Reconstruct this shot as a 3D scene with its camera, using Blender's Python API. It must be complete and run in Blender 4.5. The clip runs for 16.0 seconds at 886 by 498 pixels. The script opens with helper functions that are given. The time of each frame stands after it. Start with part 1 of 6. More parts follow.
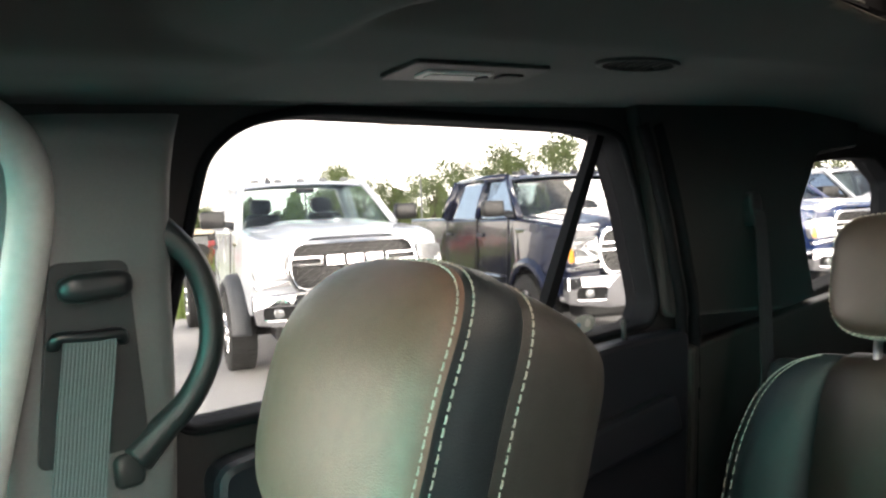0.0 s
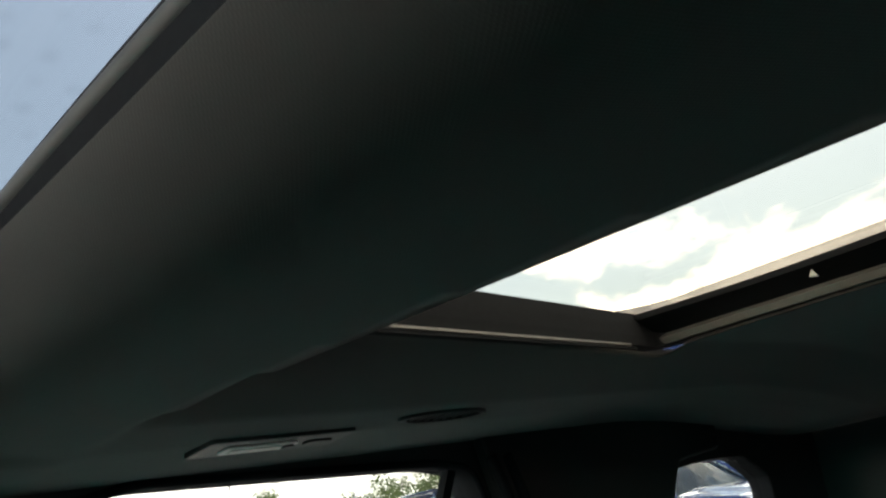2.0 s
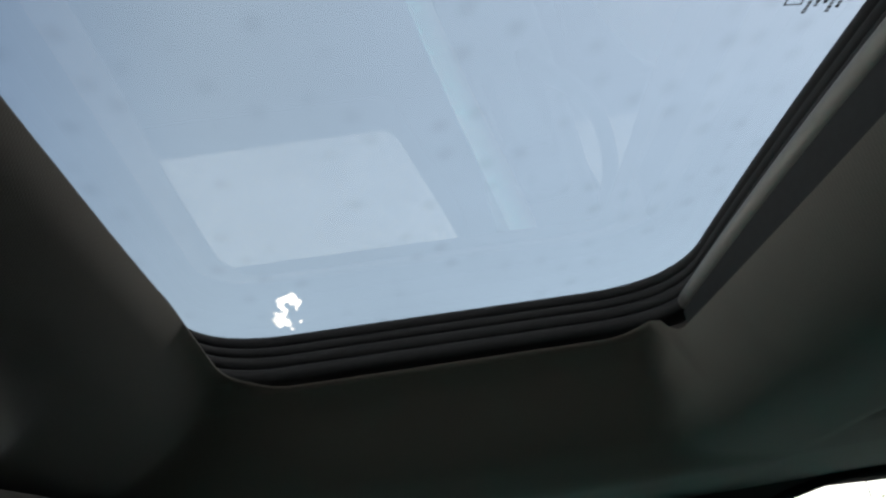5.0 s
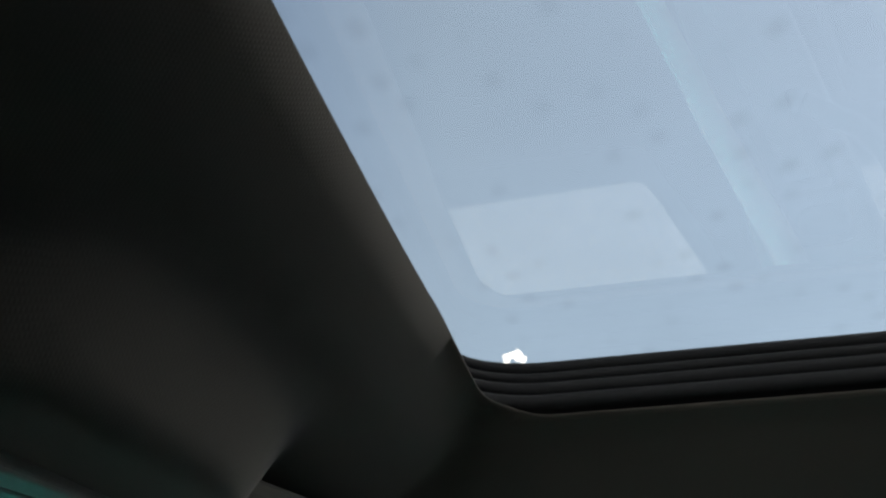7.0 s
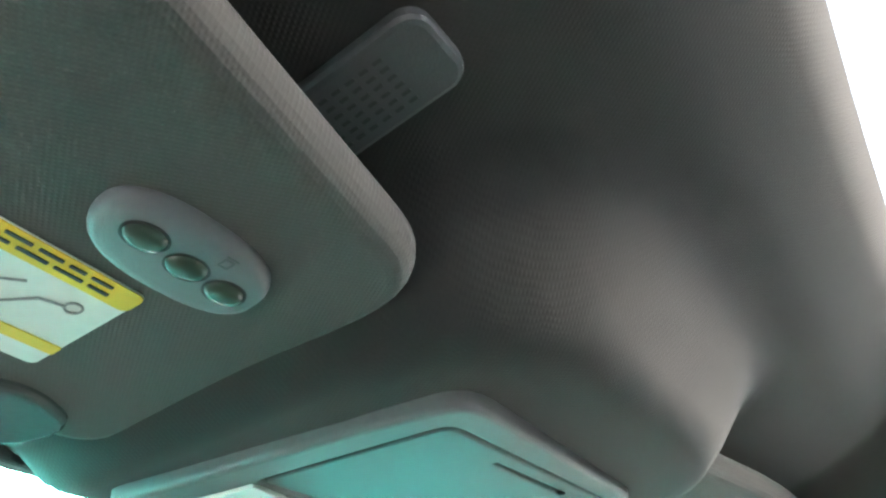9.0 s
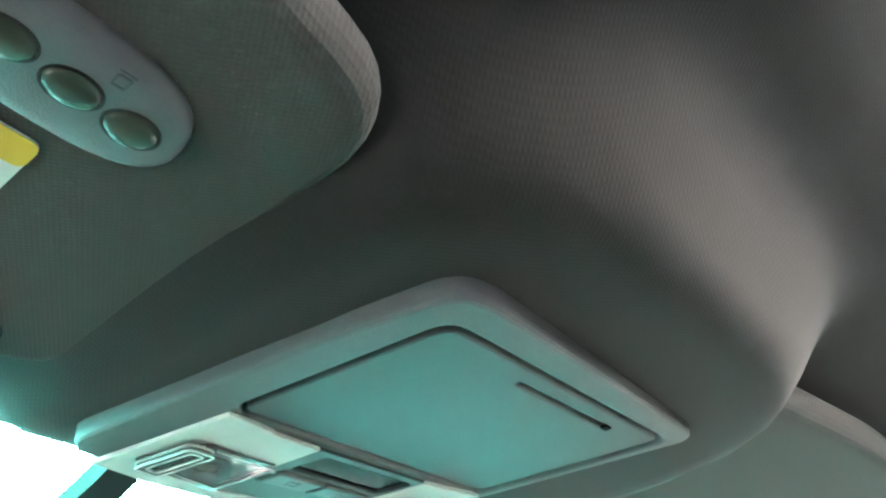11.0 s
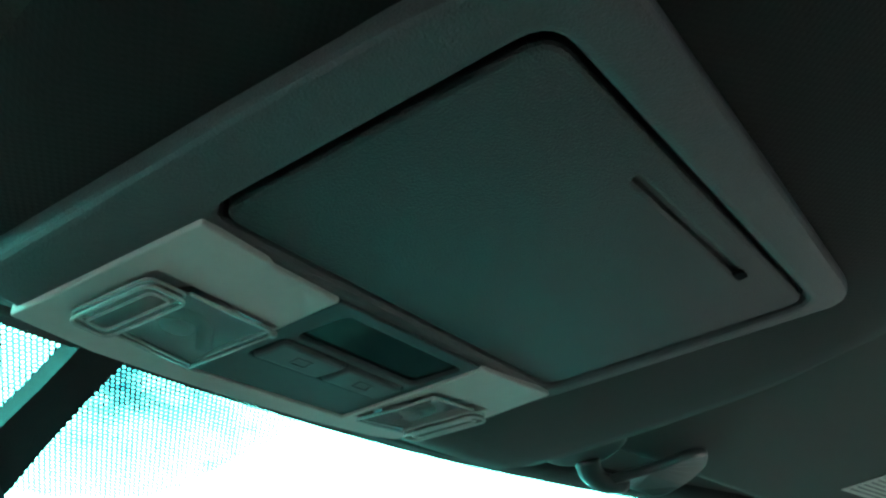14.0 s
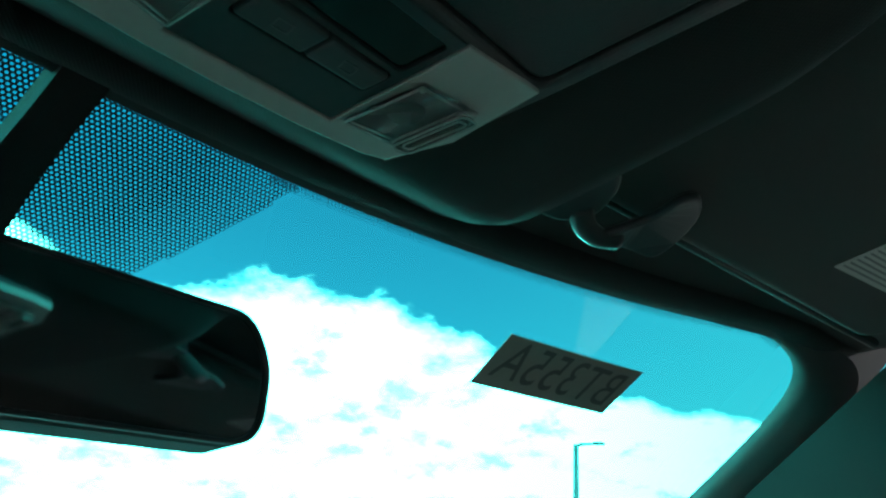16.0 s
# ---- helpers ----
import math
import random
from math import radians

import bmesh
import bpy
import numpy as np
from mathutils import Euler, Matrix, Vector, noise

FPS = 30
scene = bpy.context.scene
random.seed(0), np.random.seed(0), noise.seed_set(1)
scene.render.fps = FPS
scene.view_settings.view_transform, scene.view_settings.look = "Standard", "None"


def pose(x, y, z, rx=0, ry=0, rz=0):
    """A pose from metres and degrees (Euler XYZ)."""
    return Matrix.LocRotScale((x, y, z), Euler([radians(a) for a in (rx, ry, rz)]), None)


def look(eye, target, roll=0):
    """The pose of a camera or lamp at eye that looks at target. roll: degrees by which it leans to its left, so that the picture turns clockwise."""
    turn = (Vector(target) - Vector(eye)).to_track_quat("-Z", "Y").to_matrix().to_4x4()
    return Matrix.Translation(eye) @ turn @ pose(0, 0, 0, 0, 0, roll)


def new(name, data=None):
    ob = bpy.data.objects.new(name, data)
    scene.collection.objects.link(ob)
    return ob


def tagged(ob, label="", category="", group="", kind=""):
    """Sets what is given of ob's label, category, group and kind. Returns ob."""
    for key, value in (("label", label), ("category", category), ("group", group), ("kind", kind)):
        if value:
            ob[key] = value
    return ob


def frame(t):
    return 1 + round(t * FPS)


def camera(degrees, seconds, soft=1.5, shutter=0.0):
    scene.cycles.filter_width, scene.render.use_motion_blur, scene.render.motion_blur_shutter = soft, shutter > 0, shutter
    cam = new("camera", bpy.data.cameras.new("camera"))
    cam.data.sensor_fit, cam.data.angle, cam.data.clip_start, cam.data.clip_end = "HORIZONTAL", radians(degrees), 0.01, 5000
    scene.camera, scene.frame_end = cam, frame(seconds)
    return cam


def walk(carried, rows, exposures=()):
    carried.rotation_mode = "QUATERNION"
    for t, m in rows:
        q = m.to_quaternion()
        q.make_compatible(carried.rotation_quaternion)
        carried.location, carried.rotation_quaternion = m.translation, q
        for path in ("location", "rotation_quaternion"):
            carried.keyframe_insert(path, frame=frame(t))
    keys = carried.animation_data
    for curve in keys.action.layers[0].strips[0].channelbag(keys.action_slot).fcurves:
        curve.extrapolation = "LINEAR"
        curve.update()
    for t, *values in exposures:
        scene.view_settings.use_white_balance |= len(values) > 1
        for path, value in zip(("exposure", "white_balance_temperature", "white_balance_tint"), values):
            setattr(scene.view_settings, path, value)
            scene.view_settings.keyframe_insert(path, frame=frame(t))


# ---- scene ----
import itertools

# ---------------------------------------------------------------- camera
cam = camera(60.0, 16.0, soft=2.4)
PATH = [
    (0, (-0.132, 0.382, 1.623), (1.411, -0.886, 1.512), -5.8),
    (0.5, (-0.227, 0.329, 1.633), (1.271, -0.979, 1.84), -5.1),
    (1, (-0.271, 0.319, 1.645), (1.146, -1.015, 2.108), -6.4),
    (1.5, (-0.284, 0.298, 1.649), (1.031, -1.09, 2.234), -9.2),
    (2, (-0.302, 0.32, 1.65), (0.969, -1.086, 2.289), -12.0),
    (2.5, (-0.322, 0.364, 1.65), (0.967, -1.029, 2.282), -13.1),
    (3, (-0.334, 0.384, 1.647), (1.031, -0.934, 2.281), -15.0),
    (3.5, (-0.336, 0.411, 1.652), (1.258, -0.56, 2.37), -14.2),
    (4, (-0.358, 0.448, 1.662), (1.374, -0.219, 2.41), -12.6),
    (4.2, (-0.369, 0.447, 1.663), (1.4, -0.098, 2.418), -12.0),
    (6.3, (-0.299, 0.459, 1.647), (1.374, 0.667, 2.722), -3.6),
    (6.5, (-0.301, 0.47, 1.648), (1.372, 0.731, 2.712), -2.1),
    (7, (-0.304, 0.488, 1.648), (1.344, 0.886, 2.709), 0.2),
    (7.5, (-0.311, 0.532, 1.642), (1.287, 1.102, 2.701), 2.0),
    (8, (-0.308, 0.583, 1.652), (1.223, 1.383, 2.66), 4.9),
    (8.5, (-0.331, 0.596, 1.656), (1.152, 1.538, 2.611), 5.0),
    (8.7, (-0.328, 0.599, 1.652), (1.127, 1.574, 2.619), 5.0),
    (10.8, (-0.249, 0.615, 1.639), (1.054, 1.762, 2.632), 5.3),
    (11, (-0.24, 0.624, 1.636), (1.069, 1.778, 2.612), 5.2),
    (11.5, (-0.206, 0.655, 1.632), (1.101, 1.835, 2.58), 5.1),
    (12, (-0.181, 0.701, 1.629), (1.133, 1.878, 2.571), 4.9),
    (12.5, (-0.178, 0.716, 1.628), (1.138, 1.895, 2.565), 4.8),
    (13, (-0.169, 0.72, 1.624), (1.147, 1.902, 2.557), 4.9),
    (13.5, (-0.161, 0.719, 1.621), (1.154, 1.906, 2.55), 4.8),
    (14, (-0.154, 0.716, 1.625), (1.152, 1.904, 2.564), 4.9),
    (14.5, (-0.15, 0.715, 1.596), (1.162, 1.919, 2.507), 4.5),
    (15, (-0.14, 0.716, 1.579), (1.167, 1.915, 2.502), 3.9),
    (15.5, (-0.12, 0.718, 1.567), (1.204, 1.946, 2.427), 3.8),
    (16, (-0.115, 0.739, 1.543), (1.265, 1.964, 2.314), 2.5),
]
EXPOSURES = [(0.0, 1.3, 6900, 25), (0.5, 0.2, 6700, 12), (1.0, 0.6, 6650, 12), (1.5, 0.6, 6600, 12), (3.5, 1.05, 6500, 10), (4.2, 0.8, 6500, 10), (6.5, 0.7, 6500, 10), (7.0, 0.75, 6500, 10),
             (7.5, 1.35, 6450, 8), (8.0, 2.7, 6400, 5), (8.5, 3.75, 6500, 13), (11.0, 3.7, 6700, 17), (12.5, 2.5, 6400, 12), (13.5, 1.7, 6300, 9), (14.0, 1.5, 6300, 8),
             (14.5, 1.4, 6250, 8), (15.0, 0.6, 6100, 6), (15.5, 0.3, 6000, 4), (16.0, 0.25, 6000, 4)]
walk(cam, [(t, look(eye, target, roll)) for t, eye, target, roll in PATH], EXPOSURES)

# ---------------------------------------------------------------- sky and sun
SUN_EL, SUN_AZ = radians(44), radians(162)      # azimuth from +y towards +x
world = bpy.data.worlds.new("sky")
scene.world = world
world.use_nodes = True
wn, wl = world.node_tree.nodes, world.node_tree.links
wn.clear()
w_out, w_bg = wn.new("ShaderNodeOutputWorld"), wn.new("ShaderNodeBackground")
w_sky = wn.new("ShaderNodeTexSky")
w_sky.sky_type, w_sky.sun_disc = "NISHITA", False
w_sky.sun_elevation, w_sky.sun_rotation = SUN_EL, SUN_AZ
w_sky.air_density, w_sky.dust_density = 1.2, 0.6
w_co, w_map = wn.new("ShaderNodeTexCoord"), wn.new("ShaderNodeMapping")
w_map.inputs["Scale"].default_value = (1.0, 1.0, 1.9)
w_map.inputs["Location"].default_value = (3.1, 0.4, 1.7)
w_noise = wn.new("ShaderNodeTexNoise")
w_noise.inputs["Scale"].default_value, w_noise.inputs["Detail"].default_value, w_noise.inputs["Roughness"].default_value = 3.4, 10.0, 0.60
wl.new(w_co.outputs["Generated"], w_map.inputs["Vector"])
wl.new(w_map.outputs["Vector"], w_noise.inputs["Vector"])


def w_dot(v):
    d = wn.new("ShaderNodeVectorMath")
    d.operation = "DOT_PRODUCT"
    d.inputs[1].default_value = Vector(v).normalized()
    wl.new(w_co.outputs["Generated"], d.inputs[0])
    return d.outputs["Value"]


def w_range(value, a, b, lo, hi):
    r = wn.new("ShaderNodeMapRange")
    r.interpolation_type = "SMOOTHSTEP"
    for k, v in (("From Min", a), ("From Max", b), ("To Min", lo), ("To Max", hi)):
        r.inputs[k].default_value = v
    wl.new(value, r.inputs["Value"])
    return r.outputs["Result"]


def w_add(a, b):
    m = wn.new("ShaderNodeMath")
    wl.new(a, m.inputs[0]); wl.new(b, m.inputs[1])
    return m.outputs[0]


# cumulus: a bank along the horizon, broken cloud behind, open blue to the passenger side with one stray puff
cover = w_noise.outputs["Fac"]
cover = w_add(cover, w_range(w_dot((-0.39, -0.76, 1.0)), -0.43, -0.25, 0.50, -0.08))
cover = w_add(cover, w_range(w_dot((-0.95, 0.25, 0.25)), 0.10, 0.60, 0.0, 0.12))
cover = w_add(cover, w_range(w_dot((0, 0, 1)), 0.06, 0.24, 0.60, 0.0))
cover = w_add(cover, w_range(w_dot((0.84, 0.22, 0.50)), 0.50, 0.68, 0.0, -0.30))
cover = w_add(cover, w_range(w_dot((0.45, -0.75, 0.45)), 0.55, 0.90, 0.0, 0.07))
w_fluff, w_puff = wn.new("ShaderNodeTexNoise"), wn.new("ShaderNodeMath")
w_fluff.inputs["Scale"].default_value, w_fluff.inputs["Detail"].default_value = 55.0, 4.0
wl.new(w_co.outputs["Generated"], w_fluff.inputs["Vector"])
w_puff.operation = "MULTIPLY"
wl.new(w_range(w_dot((0.9105, 0.1260, 0.3935)), 0.99925, 0.99988, 0.0, 1.0), w_puff.inputs[0])
wl.new(w_range(w_fluff.outputs["Fac"], 0.30, 0.62, 0.24, 0.56), w_puff.inputs[1])
cover = w_add(cover, w_puff.outputs[0])
w_mix, w_veil = wn.new("ShaderNodeMix"), wn.new("ShaderNodeMix")
w_mix.data_type = w_veil.data_type = "RGBA"
wl.new(w_range(w_dot((0.25, 0.90, 0.35)), 0.55, 0.88, 0.42, 0.02), w_veil.inputs["Factor"])
w_veil.inputs["B"].default_value = (4.2, 5.0, 5.6, 1)
# the clouds' own billows: lit crowns and duller undersides
w_billow, w_cloud = wn.new("ShaderNodeTexNoise"), wn.new("ShaderNodeMix")
w_billow.inputs["Scale"].default_value, w_billow.inputs["Detail"].default_value, w_billow.inputs["Roughness"].default_value = 13.0, 6.0, 0.62
wl.new(w_map.outputs["Vector"], w_billow.inputs["Vector"])
w_cloud.data_type = "RGBA"
w_cloud.inputs["A"].default_value = (8.0, 7.4, 6.5, 1)
w_cloud.inputs["B"].default_value = (19.0, 18.0, 16.2, 1)
wl.new(w_range(w_billow.outputs["Fac"], 0.33, 0.49, 0.0, 1.0), w_cloud.inputs["Factor"])
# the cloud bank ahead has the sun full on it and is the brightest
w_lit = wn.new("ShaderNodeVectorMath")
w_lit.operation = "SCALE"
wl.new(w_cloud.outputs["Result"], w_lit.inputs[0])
# last term: unseen driver-side cloud, brightened to light the passenger-side trim
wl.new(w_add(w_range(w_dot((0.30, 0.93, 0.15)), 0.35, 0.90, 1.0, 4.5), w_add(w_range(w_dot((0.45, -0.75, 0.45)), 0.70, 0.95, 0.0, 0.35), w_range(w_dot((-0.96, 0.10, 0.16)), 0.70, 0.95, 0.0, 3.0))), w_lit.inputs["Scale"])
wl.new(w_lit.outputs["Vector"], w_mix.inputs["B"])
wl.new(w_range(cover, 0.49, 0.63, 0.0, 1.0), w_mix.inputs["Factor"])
wl.new(w_sky.outputs["Color"], w_veil.inputs["A"])
wl.new(w_veil.outputs["Result"], w_mix.inputs["A"])
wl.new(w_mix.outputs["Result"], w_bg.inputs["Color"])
w_bg.inputs["Strength"].default_value = 0.15
wl.new(w_bg.outputs["Background"], w_out.inputs["Surface"])

sun_data = bpy.data.lights.new("sun", "SUN")
sun_data.energy, sun_data.angle, sun_data.color = 2.0, radians(22.0), (1.0, 0.94, 0.85)
sun = new("sun", sun_data)
sun_dir = Vector((math.cos(SUN_EL) * math.sin(SUN_AZ), math.cos(SUN_EL) * math.cos(SUN_AZ), math.sin(SUN_EL)))
sun.matrix_world = look(sun_dir * 50, (0, 0, 0))


# ---------------------------------------------------------------- materials
def material(name, color, rough=0.6, metal=0.0, vary=0.15, grain=40.0, bump=0.0, bump_scale=300.0, coat=0.0, large=3.0, spec=0.5):
    """A surface with a two-scale colour variation and a fine relief; scales in cycles per metre."""
    m = bpy.data.materials.new(name)
    m.use_nodes = True
    n, l = m.node_tree.nodes, m.node_tree.links
    b = n["Principled BSDF"]
    co = n.new("ShaderNodeTexCoord")
    n1, n2 = n.new("ShaderNodeTexNoise"), n.new("ShaderNodeTexNoise")
    n1.inputs["Scale"].default_value, n1.inputs["Detail"].default_value = grain, 4
    n2.inputs["Scale"].default_value, n2.inputs["Detail"].default_value = large, 3
    add = n.new("ShaderNodeMath")
    add.operation = "ADD"
    ramp = n.new("ShaderNodeMapRange")
    ramp.inputs["From Min"].default_value, ramp.inputs["From Max"].default_value = 0.6, 1.4
    ramp.inputs["To Min"].default_value, ramp.inputs["To Max"].default_value = 1 - vary, 1 + vary
    mul = n.new("ShaderNodeVectorMath")
    mul.operation = "SCALE"
    mul.inputs[0].default_value = color
    l.new(co.outputs["Object"], n1.inputs["Vector"]); l.new(co.outputs["Object"], n2.inputs["Vector"])
    l.new(n1.outputs["Fac"], add.inputs[0]); l.new(n2.outputs["Fac"], add.inputs[1])
    l.new(add.outputs[0], ramp.inputs["Value"]); l.new(ramp.outputs["Result"], mul.inputs["Scale"])
    l.new(mul.outputs["Vector"], b.inputs["Base Color"])
    rr = n.new("ShaderNodeMapRange")
    rr.inputs["From Min"].default_value, rr.inputs["From Max"].default_value = 0.3, 0.7
    rr.inputs["To Min"].default_value, rr.inputs["To Max"].default_value = max(0.02, rough - 0.06), min(1, rough + 0.06)
    l.new(n2.outputs["Fac"], rr.inputs["Value"]); l.new(rr.outputs["Result"], b.inputs["Roughness"])
    b.inputs["Metallic"].default_value = metal
    b.inputs["Coat Weight"].default_value = coat
    b.inputs["Specular IOR Level"].default_value = spec
    if bump:
        n3, bm_ = n.new("ShaderNodeTexNoise"), n.new("ShaderNodeBump")
        n3.inputs["Scale"].default_value, n3.inputs["Detail"].default_value = bump_scale, 3
        bm_.inputs["Strength"].default_value, bm_.inputs["Distance"].default_value = bump, 0.002
        l.new(co.outputs["Object"], n3.inputs["Vector"]); l.new(n3.outputs["Fac"], bm_.inputs["Height"])
        l.new(bm_.outputs["Normal"], b.inputs["Normal"])
    return m


def glass(name, tint=(1, 1, 1), rough=0.0, ior=1.5):
    """A pane of one sheet: it lets light straight through and mirrors by the angle."""
    m = bpy.data.materials.new(name)
    m.use_nodes = True
    n, l = m.node_tree.nodes, m.node_tree.links
    n.clear()
    out, mix = n.new("ShaderNodeOutputMaterial"), n.new("ShaderNodeMixShader")
    tr, gl, fr = n.new("ShaderNodeBsdfTransparent"), n.new("ShaderNodeBsdfGlossy"), n.new("ShaderNodeFresnel")
    tr.inputs["Color"].default_value = (*tint, 1)
    gl.inputs["Roughness"].default_value = rough
    fr.inputs["IOR"].default_value = ior
    l.new(fr.outputs["Fac"], mix.inputs["Fac"])
    l.new(tr.outputs["BSDF"], mix.inputs[1]); l.new(gl.outputs["BSDF"], mix.inputs[2])
    l.new(mix.outputs["Shader"], out.inputs["Surface"])
    return m


def cloth(name, color, period=0.0021, strength=0.28, vary=0.12):
    """A woven cloth: two crossing sets of threads."""
    m = material(name, color, 0.95, vary=vary, grain=700, spec=0.15)
    n, l = m.node_tree.nodes, m.node_tree.links
    b = n["Principled BSDF"]
    co = n.new("ShaderNodeTexCoord")
    add = n.new("ShaderNodeMath")
    add.operation = "MULTIPLY"
    for k, turn in enumerate((32, -58)):
        mp, w = n.new("ShaderNodeMapping"), n.new("ShaderNodeTexWave")
        mp.inputs["Rotation"].default_value = (0, 0, radians(turn))
        w.inputs["Scale"].default_value = 0.314 / period
        w.inputs["Distortion"].default_value, w.inputs["Detail Scale"].default_value = 0.25, 2.0
        l.new(co.outputs["Object"], mp.inputs["Vector"]); l.new(mp.outputs["Vector"], w.inputs["Vector"])
        l.new(w.outputs["Fac"], add.inputs[k])
    bump = n.new("ShaderNodeBump")
    bump.inputs["Strength"].default_value, bump.inputs["Distance"].default_value = strength, 0.0008
    l.new(add.outputs[0], bump.inputs["Height"]); l.new(bump.outputs["Normal"], b.inputs["Normal"])
    b.inputs["Sheen Weight"].default_value, b.inputs["Sheen Roughness"].default_value = 0.15, 0.5
    return m


def leather(name, color, rough=0.42):
    """Grained leather with fine cells and soft creases."""
    m = material(name, color, rough, vary=0.16, grain=60, large=9, spec=0.45)
    n, l = m.node_tree.nodes, m.node_tree.links
    b = n["Principled BSDF"]
    co, vo, no, bump, add = n.new("ShaderNodeTexCoord"), n.new("ShaderNodeTexVoronoi"), n.new("ShaderNodeTexNoise"), n.new("ShaderNodeBump"), n.new("ShaderNodeMath")
    vo.inputs["Scale"].default_value, no.inputs["Scale"].default_value = 800, 25
    l.new(co.outputs["Object"], vo.inputs["Vector"]); l.new(co.outputs["Object"], no.inputs["Vector"])
    l.new(vo.outputs["Distance"], add.inputs[0]); l.new(no.outputs["Fac"], add.inputs[1])
    bump.inputs["Strength"].default_value, bump.inputs["Distance"].default_value = 0.25, 0.0015
    l.new(add.outputs[0], bump.inputs["Height"]); l.new(bump.outputs["Normal"], b.inputs["Normal"])
    return m


def spotted_glass(name, tint):
    """Tempered glass: faint rows of quench marks and a veil of dust in the tint."""
    m = glass(name, tint, ior=1.85)             # both faces mirror
    n, l = m.node_tree.nodes, m.node_tree.links
    tr = [x for x in n if x.bl_idname == "ShaderNodeBsdfTransparent"][0]
    co, mp, vo, no = n.new("ShaderNodeTexCoord"), n.new("ShaderNodeMapping"), n.new("ShaderNodeTexVoronoi"), n.new("ShaderNodeTexNoise")
    mp.inputs["Scale"].default_value = (30, 38, 1)
    mp.inputs["Rotation"].default_value = (0, 0, radians(12))
    vo.inputs["Scale"].default_value, vo.inputs["Randomness"].default_value = 1.0, 0.35
    no.inputs["Scale"].default_value, no.inputs["Detail"].default_value = 5.0, 4
    r1, r2, mul = n.new("ShaderNodeMapRange"), n.new("ShaderNodeMapRange"), n.new("ShaderNodeMath")
    r1.inputs["From Min"].default_value, r1.inputs["From Max"].default_value = 0.10, 0.34
    r1.inputs["To Min"].default_value, r1.inputs["To Max"].default_value = 0.93, 1.0
    r2.inputs["From Min"].default_value, r2.inputs["From Max"].default_value = 0.3, 0.7
    r2.inputs["To Min"].default_value, r2.inputs["To Max"].default_value = 0.94, 1.03
    mul.operation = "MULTIPLY"
    sc = n.new("ShaderNodeVectorMath")
    sc.operation = "SCALE"
    sc.inputs[0].default_value = tint
    l.new(co.outputs["Object"], mp.inputs["Vector"]); l.new(mp.outputs["Vector"], vo.inputs["Vector"]); l.new(co.outputs["Object"], no.inputs["Vector"])
    l.new(vo.outputs["Distance"], r1.inputs["Value"]); l.new(no.outputs["Fac"], r2.inputs["Value"])
    l.new(r1.outputs["Result"], mul.inputs[0]); l.new(r2.outputs["Result"], mul.inputs[1])
    l.new(mul.outputs[0], sc.inputs["Scale"]); l.new(sc.outputs["Vector"], tr.inputs["Color"])
    return m


def clear_pass(name):
    m = bpy.data.materials.new(name)
    m.use_nodes = True
    n, l = m.node_tree.nodes, m.node_tree.links
    n.clear()
    out, tr = n.new("ShaderNodeOutputMaterial"), n.new("ShaderNodeBsdfTransparent")
    l.new(tr.outputs["BSDF"], out.inputs["Surface"])
    return m


M_PASS = clear_pass("glass_outer_face")
M_SUNROOF = spotted_glass("sunroof_glass", (0.58, 0.575, 0.545))
M_REARROOF = glass("rear_roof_glass", (0.90, 0.82, 0.64), ior=1.8)
M_WINDSHIELD = glass("windshield_glass", (0.12, 0.86, 0.80))
M_CLEAR = glass("window_glass", (0.52, 0.56, 0.53))
M_FRONTGLASS = glass("front_window_glass", (0.82, 0.88, 0.84))
M_LINER = cloth("headliner_cloth", (0.027, 0.0258, 0.025), 0.0019, 0.13)
M_LINERTRIM = cloth("trim_cloth", (0.018, 0.018, 0.019), 0.0018, 0.3)
M_VISOR = cloth("visor_cloth", (0.066, 0.064, 0.061), 0.0016, 0.20)
M_CARPET = cloth("carpet", (0.03, 0.028, 0.026), 0.004, 0.8)
M_BELT = material("belt_webbing", (0.10, 0.105, 0.11), 0.7, vary=0.2, grain=500, bump=0.4, bump_scale=1500)
M_BLACK = material("black_plastic", (0.022, 0.023, 0.025), 0.5, vary=0.1, grain=200, bump=0.2, bump_scale=1200)
M_BLACKGLOSS = material("gloss_black_plastic", (0.012, 0.014, 0.016), 0.34, vary=0.1, grain=100)
M_RUBBER = material("rubber_seal", (0.009, 0.010, 0.012), 0.80, vary=0.2, grain=150, spec=0.06)
M_WINDSEAL = material("weather_strip", (0.036, 0.038, 0.040), 0.6, vary=0.1, grain=120)
M_RAIL = material("dull_aluminium", (0.15, 0.15, 0.145), 0.45, 0.6, vary=0.1, grain=120)
M_DASH = leather("dashboard_leather", (0.10, 0.085, 0.072), 0.5)
M_GREYSEAL = material("grey_seal", (0.46, 0.46, 0.45), 0.55, vary=0.12, grain=90)
M_TRIM = material("dark_trim", (0.013, 0.0135, 0.0145), 0.6, vary=0.1, grain=300, bump=0.3, bump_scale=1000)
M_DOOR = material("door_vinyl", (0.012, 0.013, 0.018), 0.42, vary=0.12, grain=200, bump=0.3, bump_scale=900)
M_PILLAR = material("pillar_plastic", (0.115, 0.118, 0.118), 0.42, vary=0.08, grain=300, bump=0.25, bump_scale=1300)
M_HANDLE = material("handle_plastic", (0.020, 0.024, 0.025), 0.36, vary=0.1, grain=300, bump=0.2, bump_scale=1300)
M_LOWTRIM = material("quarter_panel_plastic", (0.030, 0.029, 0.027), 0.55, vary=0.1, grain=200, bump=0.3, bump_scale=1000)
M_BEZEL = material("bezel_plastic", (0.024, 0.024, 0.025), 0.5, vary=0.1, grain=300, bump=0.2, bump_scale=1200)
